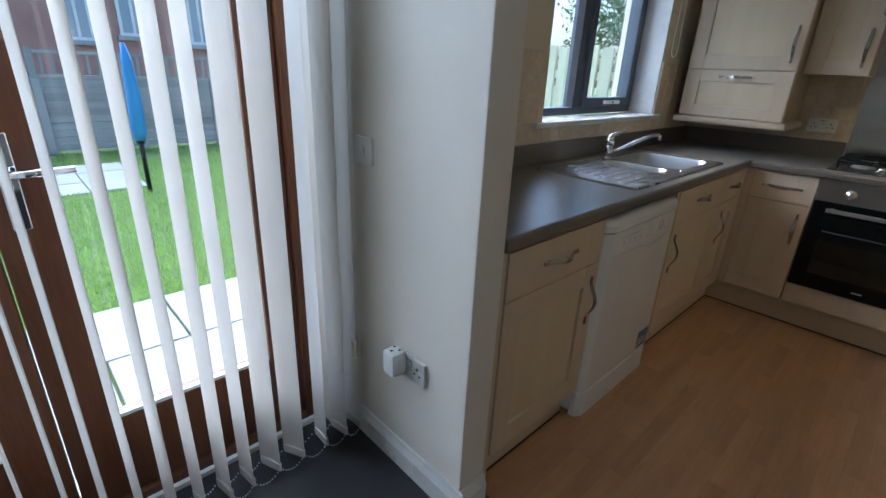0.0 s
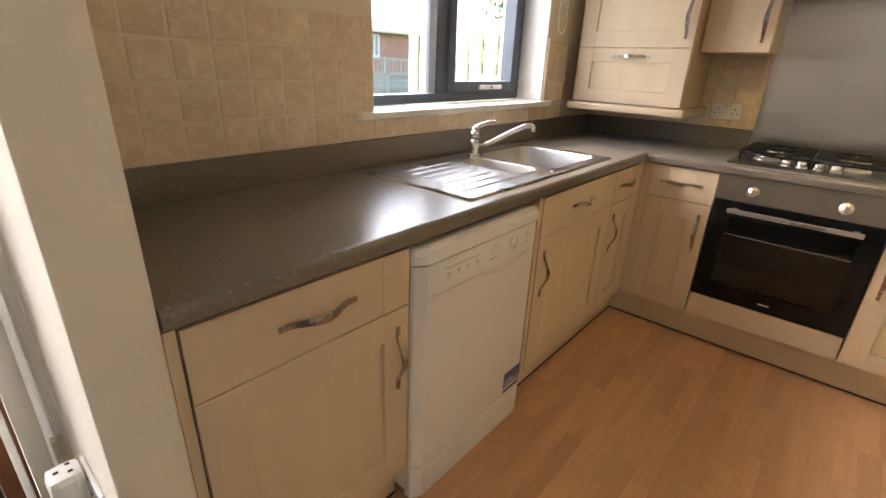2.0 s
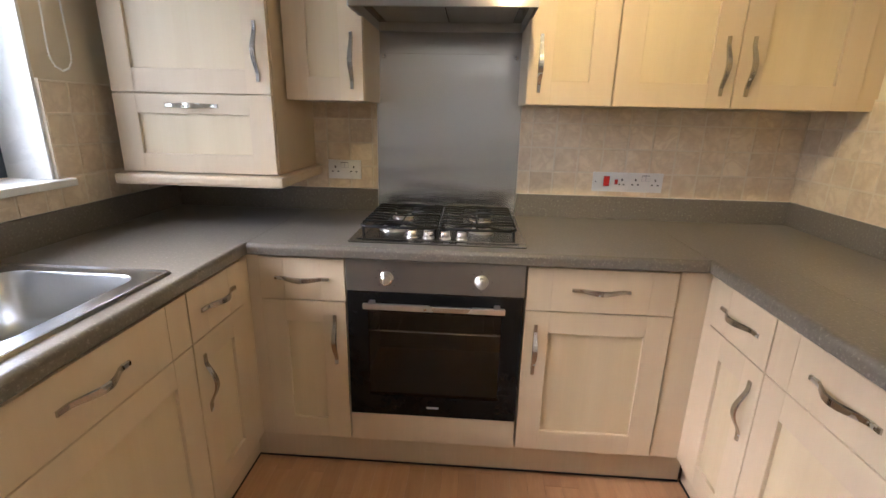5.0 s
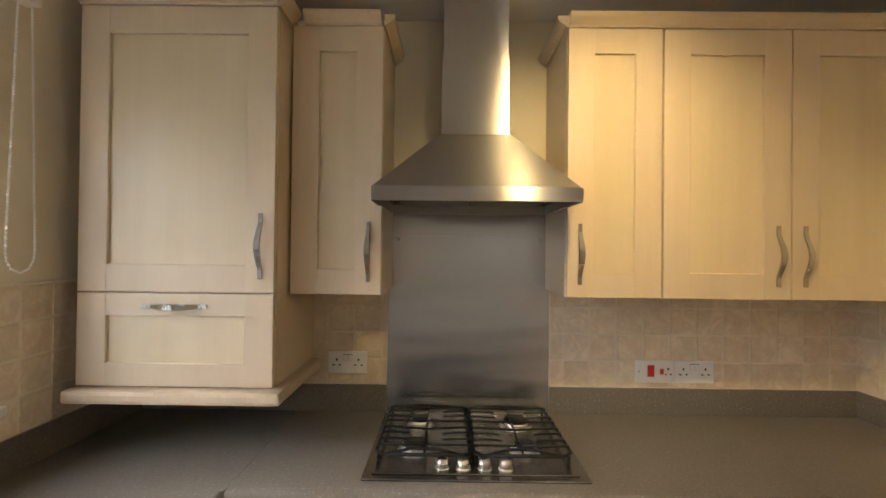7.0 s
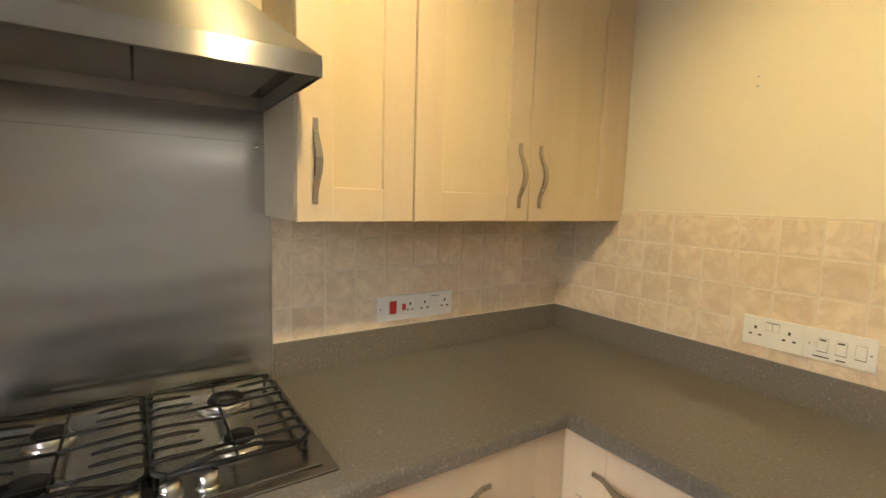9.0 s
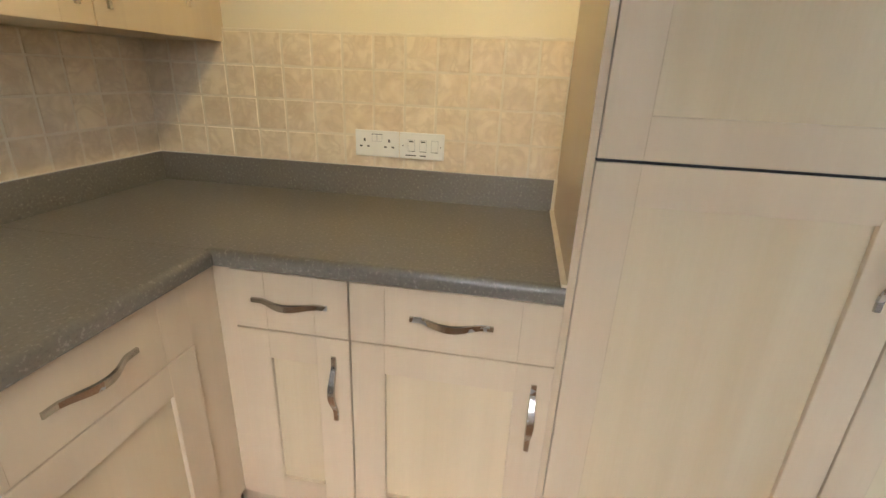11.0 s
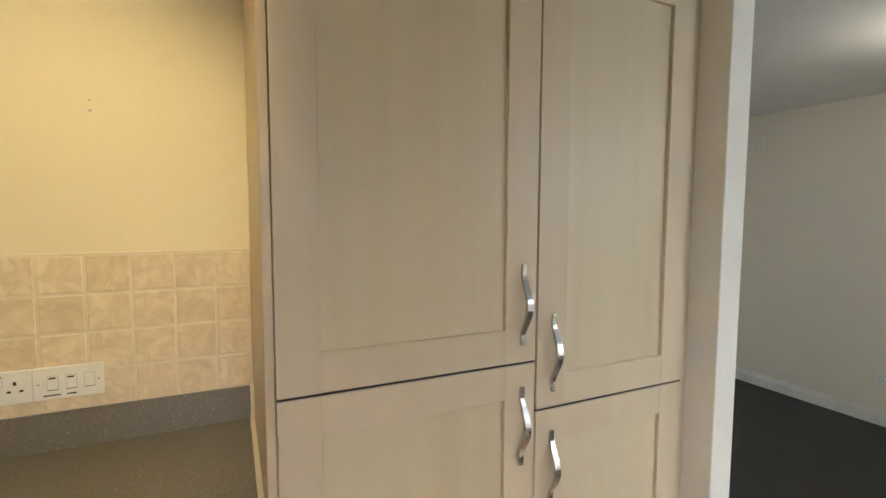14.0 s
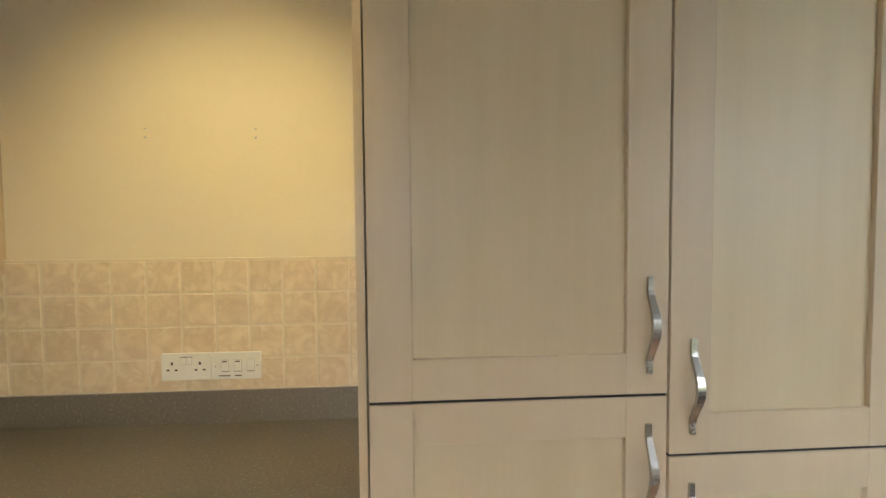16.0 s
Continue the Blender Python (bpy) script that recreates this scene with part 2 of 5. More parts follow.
_fl.new(_mx.outputs[0], _fn["Material Output"].inputs[0])
CHAIN = material("white_chain", (0.84, 0.84, 0.82), (0.88, 0.88, 0.86), 0.4, 0, 20, bump=0)
SEALANT = material("sealant", (0.72, 0.64, 0.5), (0.8, 0.72, 0.58), 0.5, 0, 30, bump=0.03, space="World")
BRICK = material("red_brick", (0.40, 0.20, 0.155), (0.52, 0.29, 0.235), 0.85, 0, 3, fine=40, bump=0.2, space="World", toss=0.1)
RENDERED = material("pale_render", (0.64, 0.60, 0.56), (0.72, 0.68, 0.64), 0.85, 0, 2, bump=0.1, space="World")
ROOFING = material("roof_tile_brown", (0.10, 0.07, 0.06), (0.16, 0.11, 0.09), 0.8, 0, 3, bump=0.2, space="World")
SLAB = material("paving_slab", (0.36, 0.35, 0.33), (0.45, 0.44, 0.415), 0.85, 0, 5, fine=80, bump=0.15, toss=0.06)
EARTH = material("lawn_soil", (0.10, 0.15, 0.04), (0.16, 0.22, 0.07), 0.95, 0, 3, fine=40, fine_mix=0.5, bump=0.4, space="World")
GRASSBLADE = material("grass_blade", (0.18, 0.30, 0.055), (0.33, 0.44, 0.12), 0.6, 0, 2, fine=9, bump=0, space="World")
_gn, _gl = GRASSBLADE.node_tree.nodes, GRASSBLADE.node_tree.links
_tr, _mx = _gn.new("ShaderNodeBsdfTranslucent"), _gn.new("ShaderNodeMixShader")
_tr.inputs[0].default_value, _mx.inputs[0].default_value = (0.30, 0.46, 0.09, 1), 0.5
_gl.new(_gn["Principled BSDF"].outputs[0], _mx.inputs[1])
_gl.new(_tr.outputs[0], _mx.inputs[2])
_gl.new(_mx.outputs[0], _gn["Material Output"].inputs[0])
FENCE_OLD = material("weathered_fence", (0.27, 0.265, 0.25), (0.40, 0.39, 0.37), 0.85, 0, 2, (1, 0.6, 9), 12, 0.4, 0.15, toss=0.15)
FENCE_GREEN = material("green_weathered_fence", (0.28, 0.32, 0.23), (0.41, 0.45, 0.34), 0.85, 0, 2, (9, 9, 0.6), 12, 0.4, 0.15, toss=0.12)
BLUE_COVER = material("blue_cover", (0.03, 0.17, 0.42), (0.06, 0.26, 0.55), 0.5, 0, 5, bump=0.1)
LEAF = material("shrub_leaf", (0.05, 0.11, 0.025), (0.10, 0.19, 0.05), 0.55, 0, 3, bump=0, space="World")
BARK = material("bark", (0.09, 0.065, 0.045), (0.15, 0.11, 0.08), 0.9, 0, 8, bump=0.3)
CURTAIN_GLASS = material("far_window", (0.30, 0.34, 0.38), (0.42, 0.46, 0.5), 0.1, 0, 2, bump=0, space="World")
BULB, _bt, _bb = tree("bulb_glow")
_bb.inputs["Emission Color"].default_value = (1, 0.82, 0.55, 1)
_bb.inputs["Emission Strength"].default_value = 12


# ---- mesh helpers ----
def put(bm, name, mat, parent=None, label="", smooth=False):
    me = bpy.data.meshes.new(name)
    bmesh.ops.recalc_face_normals(bm, faces=bm.faces)
    bm.to_mesh(me)
    bm.free()
    if mat:
        me.materials.append(mat)
    if smooth:
        for p in me.polygons:
            p.use_smooth = True
    ob = new(name, me)
    ob.parent = parent
    if label:
        ob["label"] = label
    return ob


def part(name, bm, mat, parent, label="", smooth=False):
    return put(bm, name, mat, parent, label, smooth)


def thing(name, label, category, m=None, group="", kind=""):
    ob = tagged(new(name), label, category, group, kind)
    if m is not None:
        ob.matrix_basis = m
    return ob


def box(bm, a, b, bevel=0.0, seg=2):
    x0, y0, z0 = (min(p, q) for p, q in zip(a, b))
    x1, y1, z1 = (max(p, q) for p, q in zip(a, b))
    v = [bm.verts.new(p) for p in ((x0, y0, z0), (x1, y0, z0), (x1, y1, z0), (x0, y1, z0), (x0, y0, z1), (x1, y0, z1), (x1, y1, z1), (x0, y1, z1))]
    f = [bm.faces.new([v[i] for i in q]) for q in ((3, 2, 1, 0), (4, 5, 6, 7), (0, 1, 5, 4), (1, 2, 6, 5), (2, 3, 7, 6), (3, 0, 4, 7))]
    if bevel:
        edges = list({e for q in f for e in q.edges})
        bmesh.ops.bevel(bm, geom=edges, offset=bevel, segments=seg, profile=0.6, affect="EDGES")
    return bm


def boxes(*items, bevel=0.0):
    bm = bmesh.new()
    for a, b in items:
        box(bm, a, b, bevel)
    return bm


def cyl(bm, a, b, r0, r1=None, seg=20):
    a, b = Vector(a), Vector(b)
    turn = (b - a).to_track_quat("Z", "Y").to_matrix().to_4x4()
    bmesh.ops.create_cone(bm, cap_ends=True, segments=seg, radius1=r0, radius2=r0 if r1 is None else r1, depth=(b - a).length,
                          matrix=Matrix.Translation((a + b) / 2) @ turn)
    return bm


def tube(bm, pts, r, seg=10, taper=None):
    """A round bar along a polyline."""
    pts = [Vector(p) for p in pts]
    rings = []
    for i, p in enumerate(pts):
        d = (pts[min(i + 1, len(pts) - 1)] - pts[max(i - 1, 0)]).normalized()
        side = d.orthogonal().normalized() if abs(d.z) > 0.95 else d.cross(Vector((0, 0, 1))).normalized()
        up = side.cross(d)
        rr = r if taper is None else r * taper[i]
        rings.append([bm.verts.new(p + rr * (math.cos(2 * math.pi * k / seg) * side + math.sin(2 * math.pi * k / seg) * up)) for k in range(seg)])
    for a, b in zip(rings, rings[1:]):
        for k in range(seg):
            bm.faces.new((a[k], a[(k + 1) % seg], b[(k + 1) % seg], b[k]))
    bm.faces.new(rings[0][::-1])
    bm.faces.new(rings[-1])
    return bm


def extrude_profile(profile, length, axis="x"):
    """A closed (a, z) profile swept along an axis from 0 to length."""
    bm = bmesh.new()
    def at(s, a, z):
        return (s, a, z) if axis == "x" else (a, s, z)
    ends = [[bm.verts.new(at(s, a, z)) for a, z in profile] for s in (0, length)]
    k = len(profile)
    for i in range(k):
        bm.faces.new((ends[0][i], ends[0][(i + 1) % k], ends[1][(i + 1) % k], ends[1][i]))
    bm.faces.new(ends[0][::-1])
    bm.faces.new(ends[1])
    return bm


def ring_frame(x0, x1, z0, z1, wx, wz0, wz1, y0, y1):
    """One connected rectangular frame in the x-z plane."""
    bm = bmesh.new()
    o = ((x0, z0), (x1, z0), (x1, z1), (x0, z1))
    i = ((x0 + wx, z0 + wz0), (x1 - wx, z0 + wz0), (x1 - wx, z1 - wz1), (x0 + wx, z1 - wz1))
    rings = [[bm.verts.new((a, y, c)) for a, c in q] for q, y in ((o, y0), (i, y0), (i, y1), (o, y1))]
    for k in range(4):
        bridge(bm, rings[k], rings[(k + 1) % 4])
    return bm


def bridge(bm, a, b):
    for k in range(len(a)):
        bm.faces.new((a[k], a[(k + 1) % len(a)], b[(k + 1) % len(b)], b[k]))


# ---- shell ----
W = 2.72
LX, LY = 3.95, -5.62          # the lounge's far corner
NIB_L0, NIB_L1 = -2.90, -2.79
NIB_R0, NIB_R1, NIB_X = -2.628, -2.542, 2.055


def structure(name, bm, mat, label="", category=""):
    return tagged(put(bm, name, mat), label, category, "", "structure")


structure("ground", boxes(((-60, -60, -0.60), (60, 60, -0.16))), EARTH, "lawn and soil ground outside", "ground")
floor_k = structure("floor_kitchen", boxes(((0, -2.79, -0.15), (W, 0, -0.008))), SUBFLOOR, "beech strip wood floor in the kitchen", "floor")
structure("floor_lounge", boxes(((-0.30, LY, -0.15), (LX, -2.79, 0.0)), ((W, -2.79, -0.15), (LX, NIB_R1, 0.0))), DARKFLOOR, "dark charcoal floor covering in the lounge", "floor")
structure("ceiling", boxes(((-0.3, LY - 0.2, CEIL), (LX + 0.2, 0.3, CEIL + 0.2))), CEILING, "white painted plaster ceiling", "ceiling")
structure("wall_hob", boxes(((-0.3, 0, -0.15), (LX + 0.2, 0.3, CEIL))), CREAM, "cream painted wall behind the hob", "wall")
structure("wall_right", boxes(((W, NIB_R1, -0.15), (W + 0.1, 0, CEIL))), CREAM, "cream painted kitchen wall with screw holes", "wall")
WIN_Y0, WIN_Y1, WIN_Z0, WIN_Z1 = -1.835, -0.622, 1.085, 2.12
DR_Y0, DR_Y1, DR_Z1 = -4.45, -2.985, 2.12
structure("wall_window", boxes(((-0.3, NIB_L1, -0.15), (0, WIN_Y0, CEIL)), ((-0.3, WIN_Y1, -0.15), (0, 0, CEIL)),
                               ((-0.3, WIN_Y0, -0.15), (0, WIN_Y1, WIN_Z0)), ((-0.3, WIN_Y0, WIN_Z1), (0, WIN_Y1, CEIL))), CREAM,
          "cream painted wall with the kitchen window", "wall")
structure("wall_patio", boxes(((-0.3, DR_Y1, -0.15), (0, NIB_L1, CEIL)), ((-0.3, LY, -0.15), (0, DR_Y0, CEIL)),
                              ((-0.3, DR_Y0, DR_Z1), (0, DR_Y1, CEIL))), WHITE_WALL, "pale painted wall round the patio doors", "wall")
structure("wall_nib_west", boxes(((0, NIB_L0, 0), (0.60, NIB_L1, CEIL)), bevel=0.004), WHITE_WALL, "short pale painted wall beside the worktop end", "wall")
structure("wall_nib_east", boxes(((NIB_X, NIB_R0, 0), (LX, NIB_R1, CEIL)), bevel=0.004), WHITE_WALL, "pale painted wall end beside the tall cabinets", "wall")
structure("wall_lounge_south", boxes(((-0.3, LY - 0.2, -0.15), (LX + 0.2, LY, CEIL))), WHITE_WALL, "magnolia painted lounge wall", "wall")
structure("wall_lounge_east", boxes(((LX, LY, -0.15), (LX + 0.2, 0, CEIL))), WHITE_WALL, "magnolia painted lounge wall", "wall")

SKIRT = [(0, 0), (-0.018, 0), (-0.018, 0.072), (-0.014, 0.080), (-0.009, 0.092), (-0.006, 0.105), (0, 0.105)]


def skirting(name, length, m):
    ob = structure(name, extrude_profile(SKIRT, length), GLOSS, "white gloss moulded skirting board", "skirting")
    ob.matrix_basis = m
    return ob


skirting("baseboard_nib_west", 0.618, pose(0, NIB_L0, 0))
skirting("baseboard_nib_west_end", NIB_L1 - NIB_L0, pose(0.60, NIB_L0, 0, 0, 0, 90))
skirting("baseboard_nib_east_end", NIB_R1 - NIB_R0, pose(NIB_X, NIB_R1, 0, 0, 0, -90))
skirting("baseboard_nib_east", LX - NIB_X, pose(NIB_X, NIB_R0, 0))
skirting("baseboard_lounge_south", LX, pose(LX, LY, 0, 0, 0, 180))
skirting("baseboard_lounge_east", NIB_R0 - LY, pose(LX, NIB_R0, 0, 0, 0, -90))
structure("trim_threshold", boxes(((0.60, -2.815, -0.004), (NIB_X, -2.775, 0.006)), bevel=0.002), NICKEL, "metal floor threshold strip", "threshold")


# ---- cabinets ----
def handle_mesh():
    """Bowed strap handle, 190 mm long along z, standing off towards -y."""
    bm = bmesh.new()
    n, rings = 22, []
    for i in range(n + 1):
        s = i / n
        z = (s - 0.5) * 0.19
        lift = 0.0
        if 0.13 < s < 0.87:
            lift = math.sin(math.pi * (s - 0.13) / 0.74) ** 1.4 * 0.026
        w = 0.0065 + 0.0035 * math.sin(math.pi * s) ** 2
        th = 0.005
        y = -0.001 - lift
        rings.append([bm.verts.new(p) for p in ((-w, y, z), (w, y, z), (w * 0.8, y - th, z), (-w * 0.8, y - th, z))])
    for a, b in zip(rings, rings[1:]):
        for k in range(4):
            bm.faces.new((a[k], a[(k + 1) % 4], b[(k + 1) % 4], b[k]))
    bm.faces.new(rings[0][::-1])
    bm.faces.new(rings[-1])
    bmesh.ops.recalc_face_normals(bm, faces=bm.faces)
    me = bpy.data.meshes.new("handle")
    bm.to_mesh(me)
    bm.free()
    me.materials.append(NICKEL)
    return me


HANDLE = handle_mesh()


def handle(parent, x, y, z, flat=False):
    ob = new("handle", HANDLE)
    ob.parent = parent
    ob["label"] = "satin nickel bowed strap handle"
    ob.matrix_basis = pose(x, y, z, 0, 90 if flat else 0, 0)
    return ob


STILE = 0.084


def shaker(parent, x0, x1, z0, z1, y, hx=None, hz=None, flat=False, rail=0.080):
    """A framed door with a recessed panel; y is its front face."""
    t = 0.020
    d = part("door", boxes(((x0 + 0.004, y + 0.011, z0 + 0.004), (x1 - 0.004, y + 0.0185, z1 - 0.004))), MAPLE_PANEL, parent)
    for a, b in ((x0, x0 + STILE), (x1 - STILE, x1)):
        part("stile", boxes(((a, y, z0), (b, y + t, z1)), bevel=0.0024), MAPLE, d)
    for a, b in ((z0, z0 + rail), (z1 - rail, z1)):
        part("rail", boxes(((x0 + STILE - 0.002, y + 0.0006, a), (x1 - STILE + 0.002, y + t, b)), bevel=0.0024), MAPLE, d)
    if hx is not None:
        handle(d, hx, y, hz, flat)
    return d


def drawer(parent, x0, x1, z0, z1, y, hz):
    t = 0.020
    d = part("drawer_front", boxes(((x0 + STILE, y + 0.0006, z0), (x1 - STILE, y + t, z1)), bevel=0.0014), MAPLE, parent)
    for a, b in ((x0, x0 + STILE), (x1 - STILE, x1)):
        part("stile", boxes(((a, y, z0), (b, y + t, z1)), bevel=0.0014), MAPLE, d)
    handle(d, (x0 + x1) / 2, y, hz, True)
    return d


G = 0.0018


def base_unit(name, w, m, side, label, depth=0.565):
    """Drawer over a door; local x runs along the front, -y is the front, the door face at y = 0."""
    u = thing(name, label, "cabinet", m, "fitted base cabinets")
    if name == "sink_cabinet":      # open above, for the bowls
        part("body", boxes(((0.001, 0.021, 0.152), (w - 0.001, depth, 0.735)), ((0.001, 0.021, 0.735), (w - 0.001, 0.039, 0.868)),
                           ((0.001, 0.039, 0.735), (0.017, depth, 0.868)), ((w - 0.017, 0.039, 0.735), (w - 0.001, depth, 0.868))), MAPLE_END, u)
    else:
        part("body", boxes(((0.001, 0.021, 0.152), (w - 0.001, depth, 0.868))), MAPLE_END, u)
    drawer(u, G, w - G, 0.712, 0.864, 0, 0.790)
    hx = w - 0.042 if side == "r" else 0.042
    shaker(u, G, w - G, 0.155, 0.7085, 0, hx, 0.565)
    return u


HOB_F, LEFT_F, RIGHT_F = -0.588, 0.600, 2.135
base_unit("base_cabinet", 0.300, pose(0.636, HOB_F, 0), "r", "narrow maple base cabinet with drawer beside the oven")
base_unit("base_cabinet", 0.492, pose(1.549, HOB_F, 0), "l", "maple shaker base cabinet with drawer beside the oven")
base_unit("base_cabinet", 0.297, pose(LEFT_F, -0.935, 0, 0, 0, 90), "l", "narrow maple corner base cabinet with drawer")
base_unit("sink_cabinet", 0.645, pose(LEFT_F, -1.582, 0, 0, 0, 90), "l", "maple shaker cabinet under the steel sink")
base_unit("base_cabinet", 0.530, pose(LEFT_F, -2.767, 0, 0, 0, 90), "r", "maple shaker base cabinet beside the dishwasher")
base_unit("base_cabinet", 0.294, pose(RIGHT_F, -0.630, 0, 0, 0, -90), "r", "narrow maple corner base cabinet with drawer")
base_unit("base_cabinet", 0.480, pose(RIGHT_F, -0.925, 0, 0, 0, -90), "r", "maple shaker base cabinet beside the tall cabinet")

# fillers and plinths
for nm, a, b in (("filler_panel", (0.582, HOB_F + 0.006, 0.152), (0.635, HOB_F + 0.02, 0.868)), ("filler_panel", (2.043, HOB_F + 0.006, 0.152), (2.154, HOB_F + 0.02, 0.868)),
                 ("filler_panel", (LEFT_F - 0.02, -0.637, 0.152), (LEFT_F - 0.006, HOB_F + 0.0055, 0.868)), ("filler_panel", (RIGHT_F + 0.006, -0.629, 0.152), (RIGHT_F + 0.02, HOB_F + 0.004, 0.868)),
                 ("filler_panel", (LEFT_F - 0.03, -2.789, 0.0), (LEFT_F - 0.004, -2.769, 0.868)), ("filler_panel", (LEFT_F - 0.03, -1.606, 0.152), (LEFT_F - 0.004, -1.5835, 0.868))):
    tagged(put(boxes((a, b), bevel=0.001), nm, MAPLE), "maple filler strip between fitted cabinets", "filler", "cabinet fillers")
for nm, a, b in (("plinth", (0.50, -0.527, 0.004), (2.19, -0.511, 0.150)), ("plinth", (0.525, -1.60, 0.004), (0.541, -0.528, 0.150)),
                 ("plinth", (0.525, -2.767, 0.004), (0.541, -2.235, 0.150)), ("plinth", (2.200, -2.54, 0.004), (2.216, -0.528, 0.150))):
    p = tagged(put(boxes((a, b)), nm, MAPLE_END), "maple kick board under the base cabinets", "plinth", "kick boards")
    x_long = b[0] - a[0] > 0.5
    dx, dy = (0, -0.004) if x_long else ((0.004 if a[0] < 1 else -0.004), 0)
    # thin black strip along the foot of each kick board
    part("seal", boxes(((a[0] + min(dx, 0), a[1] + min(dy, 0), 0.001), (b[0] + max(dx, 0), b[1], 0.007))), SEAL_AND_GAP, p, "thin black strip along the floor")


def wall_unit(name, w, z0, z1, m, side, depth, label, doors=1):
    u = thing(name, label, "cabinet", m, "fitted wall cabinets")
    part("body", boxes(((0.001, 0.021, z0 + 0.001), (w - 0.001, depth, z1 - 0.001))), MAPLE_END, u)
    if doors == 1:
        shaker(u, G, w - G, z0, z1, 0, w - 0.042 if side == "r" else 0.042, z0 + 0.135)
    else:
        c = w * doors
        shaker(u, G, c - G, z0, z1, 0, c - 0.042, z0 + 0.135)
        shaker(u, c + G, w - G, z0, z1, 0, c + 0.042, z0 + 0.135)
    return u


UP_F, UP0, UP1 = -0.315, 1.380, 2.225
wall_unit("wall_cabinet", 0.288, UP0, UP1, pose(0.666, UP_F, 0), "r", 0.313, "narrow maple wall cabinet beside the extractor hood")
wall_unit("wall_cabinet", 0.298, UP0, UP1, pose(1.532, UP_F, 0), "l", 0.313, "narrow maple wall cabinet beside the extractor hood")
wall_unit("wall_cabinet", 0.815, UP0, UP1, pose(1.832, UP_F, 0), "l", 0.313, "double maple wall cabinet in the corner", doors=0.492)
tagged(put(boxes(((2.649, UP_F + 0.012, UP0), (2.718, -0.002, UP1))), "filler_panel", MAPLE), "maple filler strip between fitted cabinets", "filler", "cabinet fillers")

BO_F = -0.425
boiler = thing("boiler_cabinet", "tall maple corner wall cabinet with a lower flap", "cabinet", pose(0.085, BO_F, 0), "fitted wall cabinets")
part("body", boxes(((0.0, 0.021, 1.116), (0.575, 0.423, UP1 - 0.001))), MAPLE_END, boiler)
shaker(boiler, G, 0.575 - G, 1.392, UP1, 0, 0.533, 1.527)
shaker(boiler, G, 0.575 - G, 1.118, 1.388, 0, 0.2875, 1.350, True, rail=0.066)
pelmet = tagged(put(boxes(((0.070, -0.462, 1.074), (0.690, -0.002, 1.113)), bevel=0.012), "pelmet", MAPLE_END), "rounded maple pelmet moulding under the corner cabinet", "moulding")

CORNICE = [(0, 0), (-0.006, 0), (-0.009, 0.006), (-0.022, 0.013), (-0.030, 0.021), (-0.033, 0.028), (-0.033, 0.036), (0, 0.036)]


def cornice(length, m):
    ob = tagged(put(extrude_profile(CORNICE, length), "cornice", MAPLE_END), "maple cornice moulding along the cabinet tops", "cornice", "cabinet cornices")
    ob.matrix_basis = m
    part("top_board", boxes(((0, 0.001, 0.001), (length, 0.28, 0.034))), MAPLE_END, ob)
    return ob


cornice(0.575, pose(0.085, BO_F, UP1 + 0.001))
cornice(0.24, pose(0.706, UP_F + 0.002, UP1 + 0.001))
cornice(1.19, pose(1.532, UP_F, UP1 + 0.001))
for x, y, ln, rz in ((0.661, BO_F, 0.11, 90), (0.954, UP_F, 0.313, 90), (1.532, -0.002, 0.313, -90)):
    ob = tagged(put(extrude_profile(CORNICE, ln), "cornice", MAPLE_END), "short return of maple cornice moulding", "cornice", "cabinet cornices")
    ob.matrix_basis = pose(x, y, UP1 + 0.002, 0, 0, rz)


TALL1 = 2.150


def tall_unit(w, m, seam, side, label):
    u = thing("tall_cabinet", label, "cabinet", m, "tall cabinets")
    part("body", boxes(((0.001, 0.021, 0.152), (w - 0.001, 0.584, TALL1 - 0.001))), MAPLE_END, u)
    hx = w - 0.040 if side == "r" else 0.048
    # near-black strip added to give the gap between the doors its shade
    part("door_seal", boxes(((0.003, 0.004, seam - 0.0028), (w - 0.003, 0.0205, seam + 0.0028))), SEAL_AND_GAP, u, "dark strip standing for shade in the door gap")
    shaker(u, G, w - G, seam + 0.003, TALL1, 0, hx, seam + 0.139)
    shaker(u, G, w - G, 0.155, seam - 0.003, 0, hx, seam - 0.150)
    return u


tall_unit(0.585, pose(RIGHT_F, -1.4185, 0, 0, 0, -90), 1.174, "r", "tall maple cabinet housing with two shaker doors")
tall_unit(0.508, pose(RIGHT_F, -2.0045, 0, 0, 0, -90), 1.051, "l", "tall maple larder cabinet with two shaker doors")
tagged(put(boxes(((RIGHT_F - 0.004, -1.4175, 0.0), (W - 0.002, -1.4015, TALL1))), "end_panel", MAPLE_END), "maple end panel of the tall cabinet", "end panel")
tagged(put(boxes(((RIGHT_F + 0.012, -2.5415, 0.152), (RIGHT_F + 0.03, -2.5135, TALL1))), "filler_panel", MAPLE), "maple filler strip between fitted cabinets", "filler", "cabinet fillers")
ob = tagged(put(extrude_profile(CORNICE, 1.135), "cornice", MAPLE_END), "maple cornice moulding along the tall cabinets", "cornice", "cabinet cornices")
ob.matrix_basis = pose(RIGHT_F, -1.40, TALL1 + 0.001, 0, 0, -90)
ob = tagged(put(extrude_profile(CORNICE, 0.583), "cornice", MAPLE_END), "short return of maple cornice moulding", "cornice", "cabinet cornices")
ob.matrix_basis = pose(W - 0.002, -1.40, TALL1 + 0.002, 0, 0, 180)

# ---- worktops ----
TOP, UNDER = 0.913, 0.872


